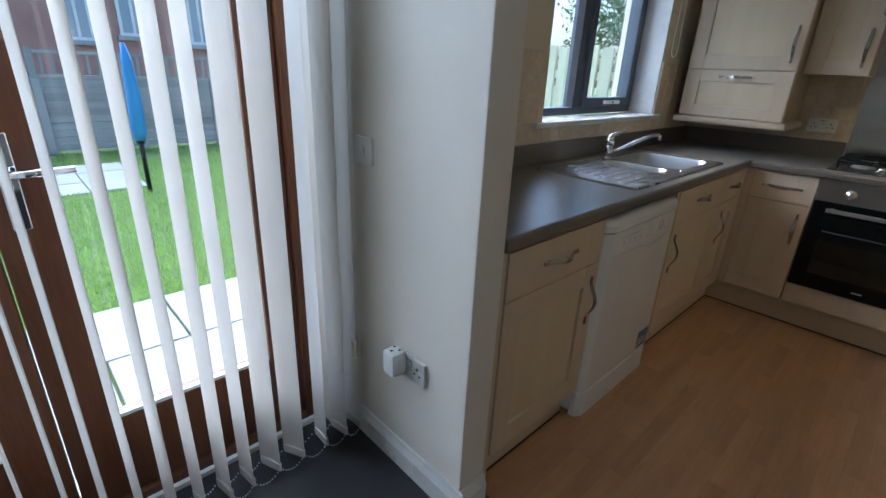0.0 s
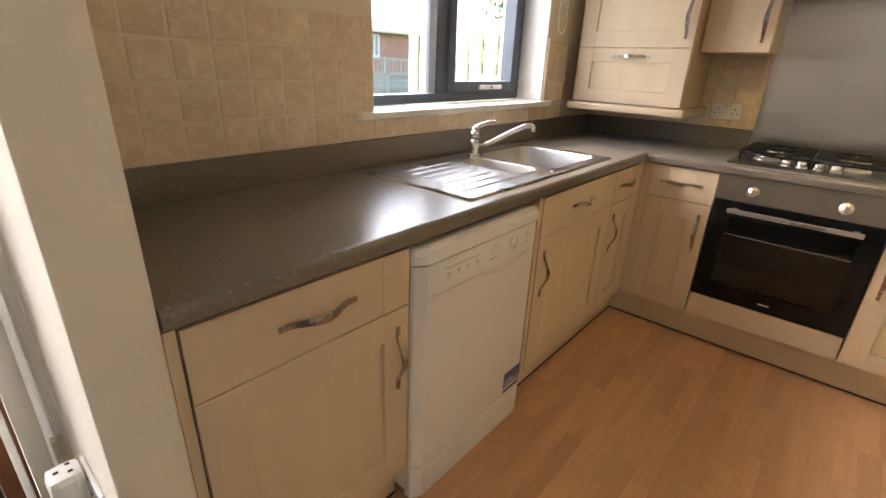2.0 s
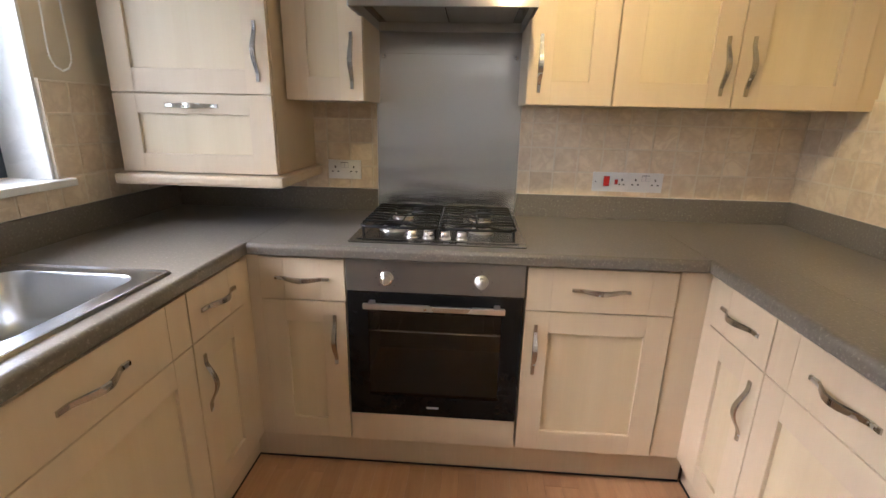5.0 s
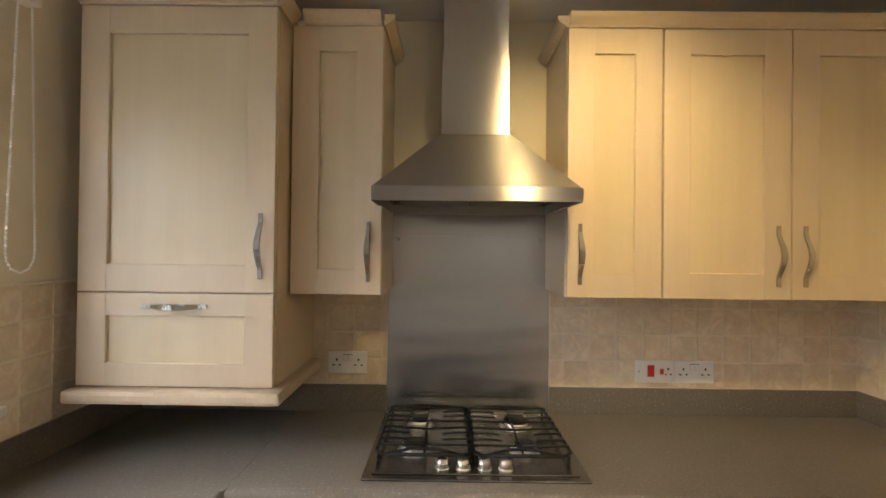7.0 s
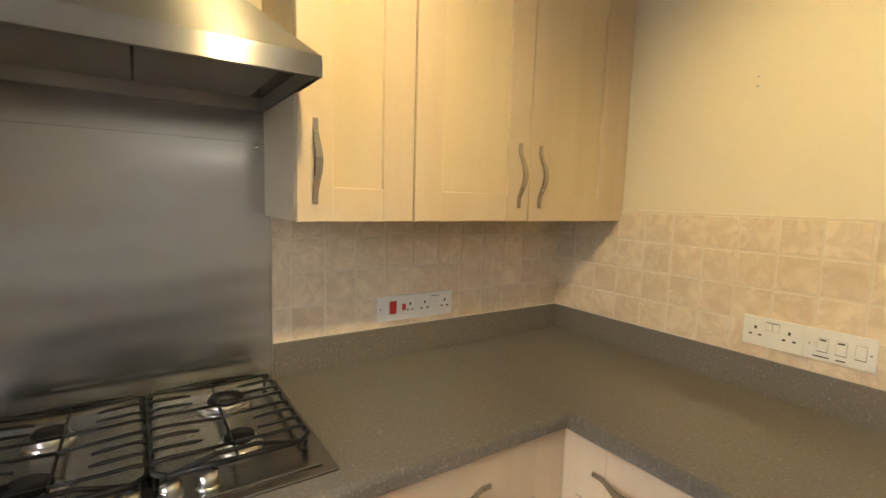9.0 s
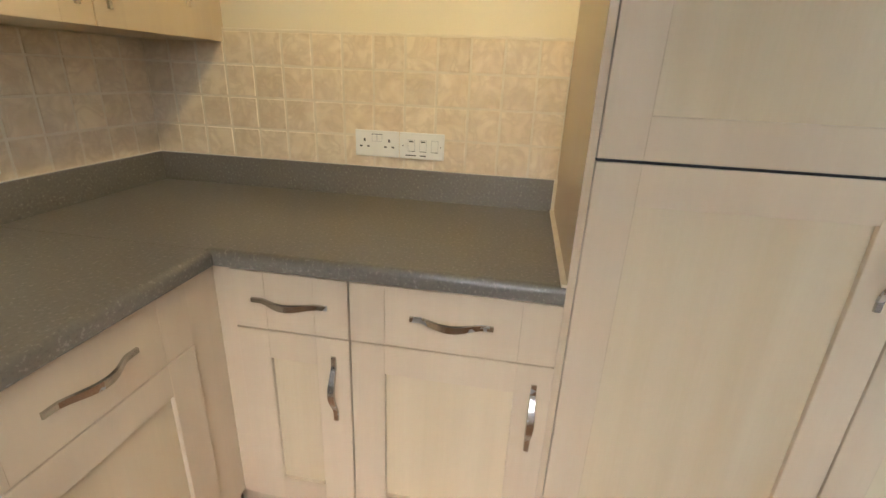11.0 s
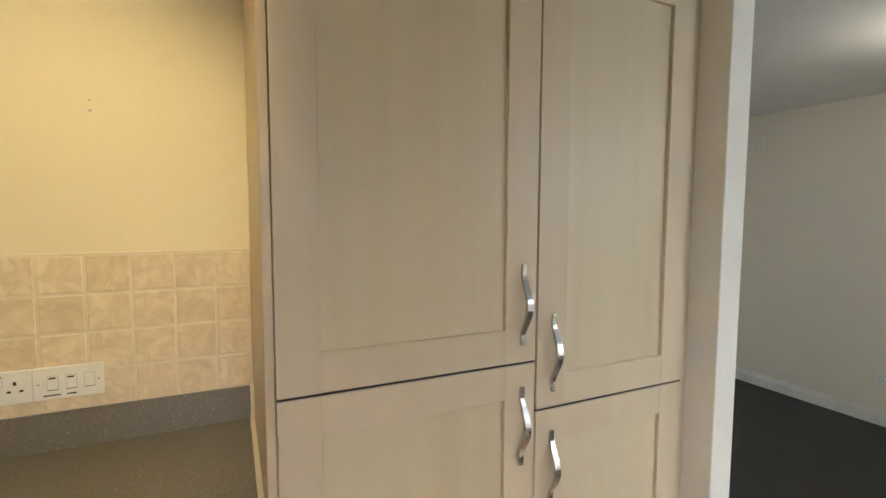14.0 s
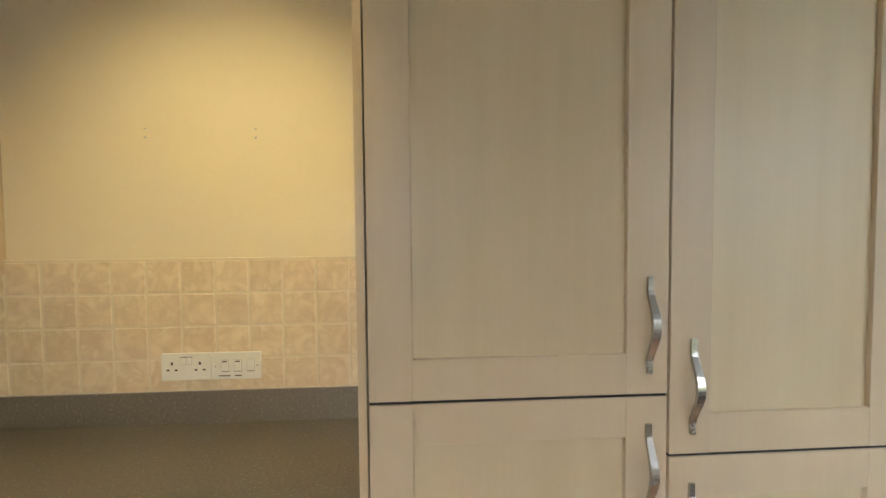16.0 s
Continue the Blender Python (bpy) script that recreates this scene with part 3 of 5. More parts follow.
def edge_profile(front, back):
    """Worktop section with a rounded front edge; front < back."""
    pts = [(back, UNDER), (back, TOP)]
    r = 0.016
    for k in range(7):
        a = math.pi / 2 * k / 6
        pts.append((front + r - r * math.sin(a), TOP - r + r * math.cos(a)))
    for k in range(4):
        a = math.pi / 2 * k / 3
        pts.append((front + 0.006 - 0.006 * math.cos(a), UNDER + 0.006 - 0.006 * math.sin(a)))
    return pts


SX0, SX1, SY0, SY1 = 0.095, 0.535, -1.560, -0.925     # opening for the bowls
wt = thing("worktop", "speckled dark grey laminate worktop under the window", "worktop", pose(0, 0, 0))
strip = part("front_strip", extrude_profile(edge_profile(-0.608, -SX1), 2.788 - 0.604), WORKTOP, wt)
strip.matrix_basis = pose(0, -2.788, 0, 0, 0, 90)
part("surface", boxes(((0.001, -2.788, UNDER), (SX0, -0.001, TOP)), ((SX0, -2.788, UNDER), (SX1, SY0, TOP)), ((SX0, SY1, UNDER), (SX1, -0.001, TOP)), ((SX1, -0.604, UNDER), (0.606, -0.001, TOP))), WORKTOP, wt)
wt = thing("worktop", "speckled dark grey laminate worktop beside the hob", "worktop", pose(0.6075, 0, 0))
part("front_strip", extrude_profile(edge_profile(-0.604, -0.565), 2.120 - 0.6075), WORKTOP, wt)
part("surface", boxes(((0, -0.565, UNDER), (2.120 - 0.6075, -0.001, TOP))), WORKTOP, wt)
wt = thing("worktop", "speckled dark grey laminate worktop beside tall cabinet", "worktop", pose(0, 0, 0))
strip = part("front_strip", extrude_profile(edge_profile(-0.600, -0.4), 1.400 - 0.590), WORKTOP, wt)
strip.matrix_basis = pose(W, -0.590, 0, 0, 0, -90)
part("surface", boxes(((2.1215, -0.5895, UNDER), (2.321, -0.001, TOP)), ((2.321, -1.400, UNDER), (W - 0.001, -0.001, TOP))), WORKTOP, wt)
for a, b in (((0.001, -2.788, TOP), (0.017, -0.018, 1.013)), ((0.001, -0.017, TOP), (0.936, -0.001, 1.013)), ((1.551, -0.017, TOP), (W - 0.018, -0.001, 1.013)),
             ((W - 0.017, -1.400, TOP), (W - 0.001, -0.001, 1.013))):
    u = tagged(put(boxes((a, b), bevel=0.0015), "upstand", WORKTOP), "speckled grey laminate upstand along the wall", "upstand", "worktop upstands")
tagged(put(boxes(((2.122, -1.4010, TOP), (W - 0.018, -1.389, TOP + 0.007)), ((W - 0.028, -1.4010, TOP + 0.007), (W - 0.0175, -1.391, 1.02))), "sealant_bead", SEALANT), "pale sealant bead between worktop and cabinet", "sealant")

# ---- sink and tap ----
def rounded_rect(x0, y0, x1, y1, r, n=6):
    pts = []
    for cx, cy, a0 in ((x1 - r, y1 - r, 0), (x0 + r, y1 - r, 90), (x0 + r, y0 + r, 180), (x1 - r, y0 + r, 270)):
        for k in range(n + 1):
            a = radians(a0 + 90 * k / n)
            pts.append((cx + r * math.cos(a), cy + r * math.sin(a)))
    return pts


def loop(bm, pts, z):
    return [bm.verts.new((x, y, z)) for x, y in pts]


sink = thing("kitchen_sink", "stainless steel one and a half bowl sink with drainer", "sink", pose(0, 0, 0))
bm = bmesh.new()
KX0, KX1, KY0, KY1, KZ = 0.078, 0.558, -1.945, -0.905, 0.921
outer = loop(bm, rounded_rect(KX0, KY0, KX1, KY1, 0.02), TOP + 0.0005)
rim = loop(bm, rounded_rect(KX0 + 0.006, KY0 + 0.006, KX1 - 0.006, KY1 - 0.006, 0.018), KZ)
lip = loop(bm, rounded_rect(KX0 + 0.018, KY0 + 0.018, KX1 - 0.018, KY1 - 0.018, 0.014), KZ - 0.003)
bridge(bm, outer, rim)
bridge(bm, rim, lip)
main = [bm.verts.new((x, y, KZ - 0.003)) for x, y in rounded_rect(0.128, -1.355, 0.500, -0.955, 0.055)]
half = [bm.verts.new((x, y, KZ - 0.003)) for x, y in rounded_rect(0.165, -1.545, 0.478, -1.395, 0.07)]
edges = []
for lp in (lip, main, half):
    for k in range(len(lp)):
        e = bm.edges.get((lp[k], lp[(k + 1) % len(lp)])) or bm.edges.new((lp[k], lp[(k + 1) % len(lp)]))
        edges.append(e)
bmesh.ops.triangle_fill(bm, edges=edges, use_beauty=True)
part("deck", bm, SINKSTEEL, sink)
for nm, r, rad, depth in (("main_bowl", (0.128, -1.355, 0.500, -0.955), 0.055, 0.165), ("half_bowl", (0.165, -1.545, 0.478, -1.395), 0.07, 0.11)):
    bm = bmesh.new()
    prev = loop(bm, rounded_rect(*r, rad), KZ - 0.003)
    for inset, z in ((0.004, KZ - 0.010), (0.014, KZ - depth + 0.035), (0.022, KZ - depth + 0.012), (0.04, KZ - depth)):
        cur = loop(bm, rounded_rect(r[0] + inset, r[1] + inset, r[2] - inset, r[3] - inset, rad), z)
        bridge(bm, prev, cur)
        prev = cur
    bm.faces.new(prev)
    bowl = part(nm, bm, BOWLSTEEL, sink, "", True)
    cx, cy = (r[0] + r[2]) / 2, (r[1] + r[3]) / 2
    bm = bmesh.new()
    cyl(bm, (cx, cy, KZ - depth + 0.001), (cx, cy, KZ - depth + 0.006), 0.042, 0.036, 24)
    part("waste", bm, CHROME, bowl, "", True)
for k in range(7):
    x = 0.165 + k * 0.052
    bm = bmesh.new()
    y1 = -1.575 if k < 6 else -1.42
    y0 = -1.905 + 0.012 * (6 - k)
    rib = [(-0.0085, 0.0), (-0.0045, 0.0030), (0.0, 0.0040), (0.0045, 0.0030), (0.0085, 0.0)]
    rows = []
    for yy, g in ((y0, 0.0), (y0 + 0.022, 1.0), (y1 - 0.03, 0.8), (y1, 0.0)):
        rows.append([bm.verts.new((x + px * (0.4 + 0.6 * g), yy, KZ - 0.0032 + pz * g + 0.0003)) for px, pz in rib])
    for ra, rb in zip(rows, rows[1:]):
        for i in range(4):
            bm.faces.new((ra[i], ra[i + 1], rb[i + 1], rb[i]))
    part("drainer_ridge", bm, SINKSTEEL, sink, "", True)
bm = bmesh.new()
cyl(bm, (0.515, -1.375, KZ - 0.003), (0.515, -1.375, KZ + 0.001), 0.014, 0.012)
part("overflow_plug", bm, CHROME, sink)

tap = thing("mixer_tap", "chrome single lever kitchen mixer tap", "tap", pose(0.135, -1.385, KZ - 0.003))
bm = bmesh.new()
cyl(bm, (0, 0, 0), (0, 0, 0.012), 0.027, 0.024, 28)
cyl(bm, (0, 0, 0.010), (0, 0, 0.075), 0.021, 0.020, 28)
part("base", bm, CHROME, tap, "", True)
bm = bmesh.new()
cyl(bm, (0, 0, 0.074), (0, 0, 0.105), 0.022, 0.019, 28)
bmesh.ops.create_uvsphere(bm, u_segments=20, v_segments=10, radius=0.019, matrix=Matrix.Translation((0, 0, 0.105)))
part("cartridge_head", bm, CHROME, tap, "", True)
bm = bmesh.new()
tube(bm, [(0.0, -0.01, 0.113), (0.012, 0.02, 0.126), (0.026, 0.06, 0.138), (0.034, 0.09, 0.142)], 0.0105, 12, (1.2, 1.0, 0.8, 0.55))
part("lever", bm, CHROME, tap, "", True)
bm = bmesh.new()
tube(bm, [(0.010, 0.012, 0.035), (0.05, 0.055, 0.060), (0.11, 0.115, 0.105), (0.145, 0.15, 0.128), (0.165, 0.168, 0.132), (0.174, 0.176, 0.126)], 0.0105, 14, (1.2, 1.0, 0.95, 1.0, 1.15, 1.1))
cyl(bm, (0.172, 0.174, 0.132), (0.174, 0.176, 0.108), 0.012, 0.0115, 16)
part("spout", bm, CHROME, tap, "", True)

# ---- oven ----
OX0, OX1 = 0.940, 1.545
oven = thing("built_in_oven", "built-in electric oven with black glass door", "oven", pose(OX0, HOB_F, 0))
ow = OX1 - OX0
part("control_panel", boxes(((0, -0.004, 0.756), (ow, 0.02, 0.869)), bevel=0.002), PANEL_STEEL, oven, "brushed steel control panel")
part("housing", boxes(((0.0, 0.022, 0.272), (0.02, 0.5, 0.868)), ((ow - 0.02, 0.022, 0.272), (ow, 0.5, 0.868)), ((0.02, 0.022, 0.272), (ow - 0.02, 0.5, 0.30)), ((0.02, 0.022, 0.75), (ow - 0.02, 0.5, 0.868)),
                      ((0.02, 0.45, 0.30), (ow - 0.02, 0.5, 0.75))), CAVITY, oven)
d = part("door", ring_frame(0.002, ow - 0.002, 0.272, 0.752, 0.070, 0.080, 0.070, -0.004, 0.02), BLACK_GLASS, oven, "black glass oven door")
part("window", boxes(((0.071, -0.0035, 0.351), (ow - 0.071, 0.002, 0.683))), OVENGLASS, d, "tinted oven window")
bm = boxes(((0.065, -0.050, 0.708), (ow - 0.065, -0.036, 0.728)), bevel=0.003)
for x in (0.09, ow - 0.09):
    box(bm, (x - 0.01, -0.04, 0.711), (x + 0.01, -0.003, 0.725))
part("handle", bm, ALU, d, "brushed aluminium bar handle")
part("badge", boxes(((ow / 2 - 0.022, -0.0050, 0.305), (ow / 2 + 0.022, -0.0042, 0.312))), APPLIANCE_GREY, d)
bm = bmesh.new()
for k in range(14):
    x = 0.05 + k * (ow - 0.1) / 13
    cyl(bm, (x, 0.05, 0.585), (x, 0.44, 0.585), 0.002, seg=6)
for y in (0.05, 0.44):
    cyl(bm, (0.03, y, 0.585), (ow - 0.03, y, 0.585), 0.004, seg=8)
part("shelf_rack", bm, CHROME, oven)
for x in (0.139, 0.459):
    bm = bmesh.new()
    cyl(bm, (x, -0.004, 0.806), (x, -0.010, 0.806), 0.024, 0.023, 28)
    cyl(bm, (x, -0.010, 0.806), (x, -0.032, 0.806), 0.0185, 0.0165, 28)
    box(bm, (x - 0.004, -0.036, 0.790), (x + 0.004, -0.030, 0.822), 0.001)
    part("knob", bm, ALU, oven, "silver control knob", True)
bm = bmesh.new()
for cx in (0.139, 0.459):
    for k in range(8):
        a = 2 * math.pi * k / 8
        x, z = cx + 0.036 * math.cos(a), 0.806 + 0.036 * math.sin(a)
        box(bm, (x - 0.0012, -0.0047, z - 0.0012), (x + 0.0012, -0.0042, z + 0.0012))
part("dial_marks", bm, PIN, oven)
tagged(put(boxes(((OX0 + 0.001, HOB_F, 0.155), (OX1 - 0.001, HOB_F + 0.02, 0.268)), bevel=0.0012), "oven_filler", MAPLE), "maple panel under the oven", "panel")

# ---- hob ----
hob = thing("gas_hob", "four burner stainless steel gas hob on worktop", "hob", pose(0, 0, TOP))
bm = boxes(((0.938, -0.545, 0.0), (1.546, -0.045, 0.007)), bevel=0.003)
box(bm, (0.962, -0.520, 0.006), (1.522, -0.068, 0.011), 0.003)
part("plate", bm, STEEL_PLATE, hob)
for x in (1.152, 1.210, 1.268, 1.326):
    bm = bmesh.new()
    cyl(bm, (x, -0.487, 0.010), (x, -0.487, 0.016), 0.021, 0.020, 24)
    cyl(bm, (x, -0.487, 0.016), (x, -0.487, 0.036), 0.0175, 0.016, 24)
    part("knob", bm, ALU, hob, "silver control knob", True)
for x, y, r in ((1.070, -0.378, 0.038), (1.396, -0.378, 0.032), (1.075, -0.175, 0.032), (1.400, -0.175, 0.043)):
    bm = bmesh.new()
    cyl(bm, (x, y, 0.010), (x, y, 0.020), r * 1.45, r * 1.25, 28)
    cyl(bm, (x, y, 0.018), (x, y, 0.031), r * 1.08, r * 1.02, 28)
    br = part("burner", bm, ALU, hob, "aluminium burner ring", True)
    bm = bmesh.new()
    cyl(bm, (x, y, 0.031), (x, y, 0.039), r * 0.96, r * 0.88, 28)
    part("burner_cap", bm, BLACK_ENAMEL, br, "black enamel burner cap", True)
for gx0, gx1 in ((0.966, 1.237), (1.243, 1.514)):
    bm = bmesh.new()
    z, y0, y1 = 0.040, -0.472, -0.072
    r, c = 0.0056, 0.022
    mx, my = (gx0 + gx1) / 2, (y0 + y1) / 2
    tube(bm, [(gx0 + c, y0, z), (gx1 - c, y0, z), (gx1, y0 + c, z), (gx1, y1 - c, z), (gx1 - c, y1, z), (gx0 + c, y1, z), (gx0, y1 - c, z), (gx0, y0 + c, z), (gx0 + c, y0, z)], r, 8)
    frame_bar = part("pan_support", bm, BLACK_ENAMEL, hob, "black enamelled wire pan support", True)
    # wire fingers reach in over the burners, hooked over the side rails
    for cy in ((y0 + my) / 2 + 0.006, (y1 + my) / 2 - 0.006):
        for dy in (-0.066, -0.024, 0.024, 0.066):
            for edge, way in ((gx0, 1), (gx1, -1)):
                reach = 0.084 if abs(dy) < 0.05 else 0.1355
                bm = bmesh.new()
                tube(bm, [(edge - 0.002 * way, cy + dy, z - 0.002), (edge + 0.004 * way, cy + dy, z + 0.011), (edge + 0.020 * way, cy + dy, z + 0.0125),
                          (edge + 0.066 * way, cy + dy * 0.98, z + 0.0105), (edge + reach * way, cy + dy * 0.9, z + 0.0085)], r * 0.72, 7, (1, 1, 1, 1, 0.8))
                part("finger", bm, BLACK_ENAMEL, frame_bar, "", True)
    bm = bmesh.new()
    tube(bm, [(mx, y0, z + 0.001), (mx, y1, z + 0.001)], r * 0.55, 6)
    for end, way in ((y0, 1), (y1, -1)):
        tube(bm, [(gx0 + 0.03, end, z), (mx - 0.035, end + 0.018 * way, z + 0.010), (mx + 0.035, end + 0.018 * way, z + 0.010), (gx1 - 0.03, end, z)], r * 0.8, 7)
    part("cross_wire", bm, BLACK_ENAMEL, frame_bar, "", True)
    for px in (gx0 + 0.006, gx1 - 0.006):
        for py in (y0 + 0.02, y1 - 0.02):
            bm = bmesh.new()
            cyl(bm, (px, py, 0.010), (px, py, z), 0.005, seg=8)
            part("foot", bm, BLACK_ENAMEL, frame_bar, "", True)

splash = thing("splashback", "brushed stainless steel splashback behind the hob", "splashback", pose(0, 0, 0))
part("sheet", boxes(((0.9385, -0.0105, TOP + 0.001), (1.549, -0.0035, 1.578)), bevel=0.001), SPLASH, splash)
part("upper_sheet", boxes(((0.9385, -0.0080, 1.5785), (1.549, -0.0035, 1.70))), SPLASH, splash, "darker steel strip under the hood")
for x in (0.972, 1.516):
    bm = bmesh.new()
    cyl(bm, (x, -0.0107, 1.566), (x, -0.0140, 1.566), 0.008, 0.0065, 16)
    part("screw_cap", bm, CHROME, splash, "chrome screw cap", True)

# ---- extractor hood ----
hood = thing("extractor_hood", "brushed steel pyramid chimney extractor hood", "extractor hood", pose(0, 0, 0))
HX0, HX1, HY = 0.942, 1.538, -0.470
bm = bmesh.new()
CX0, CX1, CY = 1.135, 1.370, -0.172
lo = [bm.verts.new(p) for p in ((HX0 + 0.004, HY + 0.004, 1.702), (HX1 - 0.004, HY + 0.004, 1.702), (HX1 - 0.004, -0.012, 1.702), (HX0 + 0.004, -0.012, 1.702))]
hi = [bm.verts.new(p) for p in ((CX0 - 0.006, CY - 0.006, 1.922), (CX1 + 0.006, CY - 0.006, 1.922), (CX1 + 0.006, -0.012, 1.922), (CX0 - 0.006, -0.012, 1.922))]
bridge(bm, lo, hi)
bm.faces.new(hi)
bm.faces.new(lo[::-1])
bmesh.ops.bevel(bm, geom=list(bm.edges), offset=0.002, segments=1, affect="EDGES")
part("canopy", bm, STEEL, hood)
part("rim_band", boxes(((HX0, HY, 1.660), (HX1, HY + 0.012, 1.7015)), ((HX0, HY + 0.012, 1.660), (HX0 + 0.012, -0.012, 1.7015)), ((HX1 - 0.012, HY + 0.012, 1.660), (HX1, -0.012, 1.7015)),
                       ((HX0 + 0.012, -0.024, 1.660), (HX1 - 0.012, -0.012, 1.7015)), bevel=0.002), STEEL, hood)
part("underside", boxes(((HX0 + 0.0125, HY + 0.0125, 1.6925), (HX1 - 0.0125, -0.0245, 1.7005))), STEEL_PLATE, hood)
for x0, x1 in ((HX0 + 0.05, 1.2375), (1.2425, HX1 - 0.05)):
    f = part("grease_filter", boxes(((x0, HY + 0.085, 1.6865), (x1, -0.05, 1.692)), bevel=0.002), FILTER, hood)
    part("filter_clip", boxes((((x0 + x1) / 2 - 0.022, HY + 0.092, 1.6845), ((x0 + x1) / 2 + 0.022, HY + 0.102, 1.6863)), bevel=0.0008), FILTER, f)
part("light_lens", boxes(((1.14, HY + 0.026, 1.6875), (1.34, HY + 0.066, 1.692)), bevel=0.002), PLASTIC, hood, "unlit plastic light cover")
part("chimney", boxes(((CX0, CY, 1.923), (CX1, -0.012, 2.20)), bevel=0.002), STEEL, hood)
part("chimney_upper", boxes(((CX0 + 0.004, CY + 0.004, 2.2005), (CX1 - 0.004, -0.012, CEIL - 0.002)), bevel=0.002), STEEL, hood)

# ---- dishwasher ----
DWY0, DWW = -2.226, 0.612
dw = thing("dishwasher", "white freestanding dishwasher under the worktop", "dishwasher", pose(0.612, DWY0, 0, 0, 0, 90))
part("body", boxes(((0.004, 0.045, 0.02), (DWW - 0.004, 0.59, 0.812)), bevel=0.004), APPLIANCE, dw)


def rounded_slab(front, back, r, levels, inset=0.0):
    """A moulded front with rounded upright corners; levels: (z, pulled in)."""
    bm = bmesh.new()
    prev = None
    for z, pull in levels:
        x0, x1, f = inset + pull, DWW - inset - pull, front + pull
        pts = [(x1, back), (x0, back)]
        pts += [(x0, f + 0.7 * r), (x0 + 0.15 * r, f + 0.5 * r), (x0 + 0.92 * r, f + 0.03 * r), (x0 + 1.1 * r, f)]
        pts += [(x1 - 1.1 * r, f), (x1 - 0.92 * r, f + 0.03 * r), (x1 - 0.15 * r, f + 0.5 * r), (x1, f + 0.7 * r)]
        cur = loop(bm, pts, z)
        if prev:
            bridge(bm, prev, cur)
        else:
            bm.faces.new(cur)
        prev = cur
    bm.faces.new(prev)
    return bm


part("lid", rounded_slab(-0.009, 0.59, 0.040, ((0.8065, 0.002), (0.809, 0.0), (0.832, 0.0), (0.843, 0.003), (0.851, 0.009), (0.855, 0.018), (0.856, 0.03))), APPLIANCE, dw)
door = part("door", rounded_slab(-0.003, 0.044, 0.036, ((0.126, 0.002), (0.129, 0.0), (0.700, 0.0), (0.800, 0.0), (0.803, 0.003)), 0.003), APPLIANCE, dw)
bm = bmesh.new()
n = 48
prof = []
for i in range(n + 1):
    q = i / n
    x = 0.040 + q * (DWW - 0.08)
    dip = 0.024 * math.sin(math.pi * min(1, max(0, (q - 0.40) / 0.52))) ** 1.1
    g = min(1.0, 8 * q, 8 * (1 - q))
    prof.append((x, dip, g))
top_v = [bm.verts.new((x, -0.0035 - 0.0015 * g, 0.800)) for x, dip, g in prof]
mid_v = [bm.verts.new((x, -0.0035 - 0.0045 * g, 0.714)) for x, dip, g in prof]
bot_v = [bm.verts.new((x, -0.0038 - 0.0030 * g * (dip < 0.003), 0.707 - dip)) for x, dip, g in prof]
und_v = [bm.verts.new((x, -0.0020, 0.704 - dip)) for x, dip, g in prof]
tb_v = [bm.verts.new((x, -0.0020, 0.802)) for x, dip, g in prof]
for ra, rb in ((tb_v, top_v), (top_v, mid_v), (mid_v, bot_v), (bot_v, und_v)):
    for i in range(n):
        bm.faces.new((ra[i], ra[i + 1], rb[i + 1], rb[i]))
for e in bm.edges:
    if e.verts[0] in und_v or e.verts[1] in und_v:
        e.smooth = False
part("control_panel", bm, APPLIANCE, door, "", True)
part("panel_gap", rounded_slab(-0.0035, 0.58, 0.036, ((0.8034, 0.0), (0.8062, 0.0)), 0.005), PIN, dw)
part("kick_plate", rounded_slab(-0.004, 0.04, 0.034, ((0.004, 0.0), (0.118, 0.0), (0.122, 0.003)), 0.004), APPLIANCE, dw)
for k in range(4):
    part("symbol", boxes(((0.115 + k * 0.042, -0.0073, 0.752), (0.127 + k * 0.042, -0.005, 0.760))), APPLIANCE_GREY, door, "grey printed symbol")
    part("text_bar", boxes(((0.110 + k * 0.042, -0.0074, 0.7445), (0.134 + k * 0.042, -0.005, 0.7465))), APPLIANCE_GREY, door)
part("text_bar", boxes(((0.105, -0.0066, 0.773), (0.265, -0.005, 0.776))), APPLIANCE_GREY, door)
for k in range(3):
    part("text_bar", boxes(((0.505, -0.0066, 0.764 + k * 0.007), (0.535 - 0.006 * k, -0.005, 0.767 + k * 0.007))), APPLIANCE_GREY, door)
part("text_bar", boxes(((0.475, -0.0075, 0.7425), (0.53, -0.005, 0.7455))), APPLIANCE_GREY, door)
bm = bmesh.new()
tube(bm, [(DWW / 2 + 0.03 + 0.015 * math.cos(radians(20 * k)), -0.0060, 0.766 + 0.015 * math.sin(radians(20 * k))) for k in range(19)], 0.0012, 6)
box(bm, (DWW / 2 + 0.004, -0.0077, 0.7395), (DWW / 2 + 0.056, -0.005, 0.7435))
part("emblem", bm, APPLIANCE_GREY, door, "", True)
bm = bmesh.new()
cyl(bm, (0.44, -0.004, 0.764), (0.44, -0.0085, 0.764), 0.024, 0.022, 28)
part("dial", bm, APPLIANCE, door, "white programme dial", True)
lab = part("energy_label", boxes(((0.472, -0.0042, 0.166), (0.574, -0.0028, 0.232))), BLUE_LABEL, door, "blue energy label sticker")
part("label_text", boxes(((0.478, -0.0048, 0.180), (0.568, -0.0043, 0.185)), ((0.478, -0.0048, 0.192), (0.535, -0.0043, 0.196)), ((0.478, -0.0048, 0.171), (0.568, -0.0043, 0.174))), APPLIANCE_GREY, lab)
part("label_strip", boxes(((0.472, -0.0042, 0.146), (0.574, -0.0028, 0.156))), PIN, door, "dark printed strip under the label")

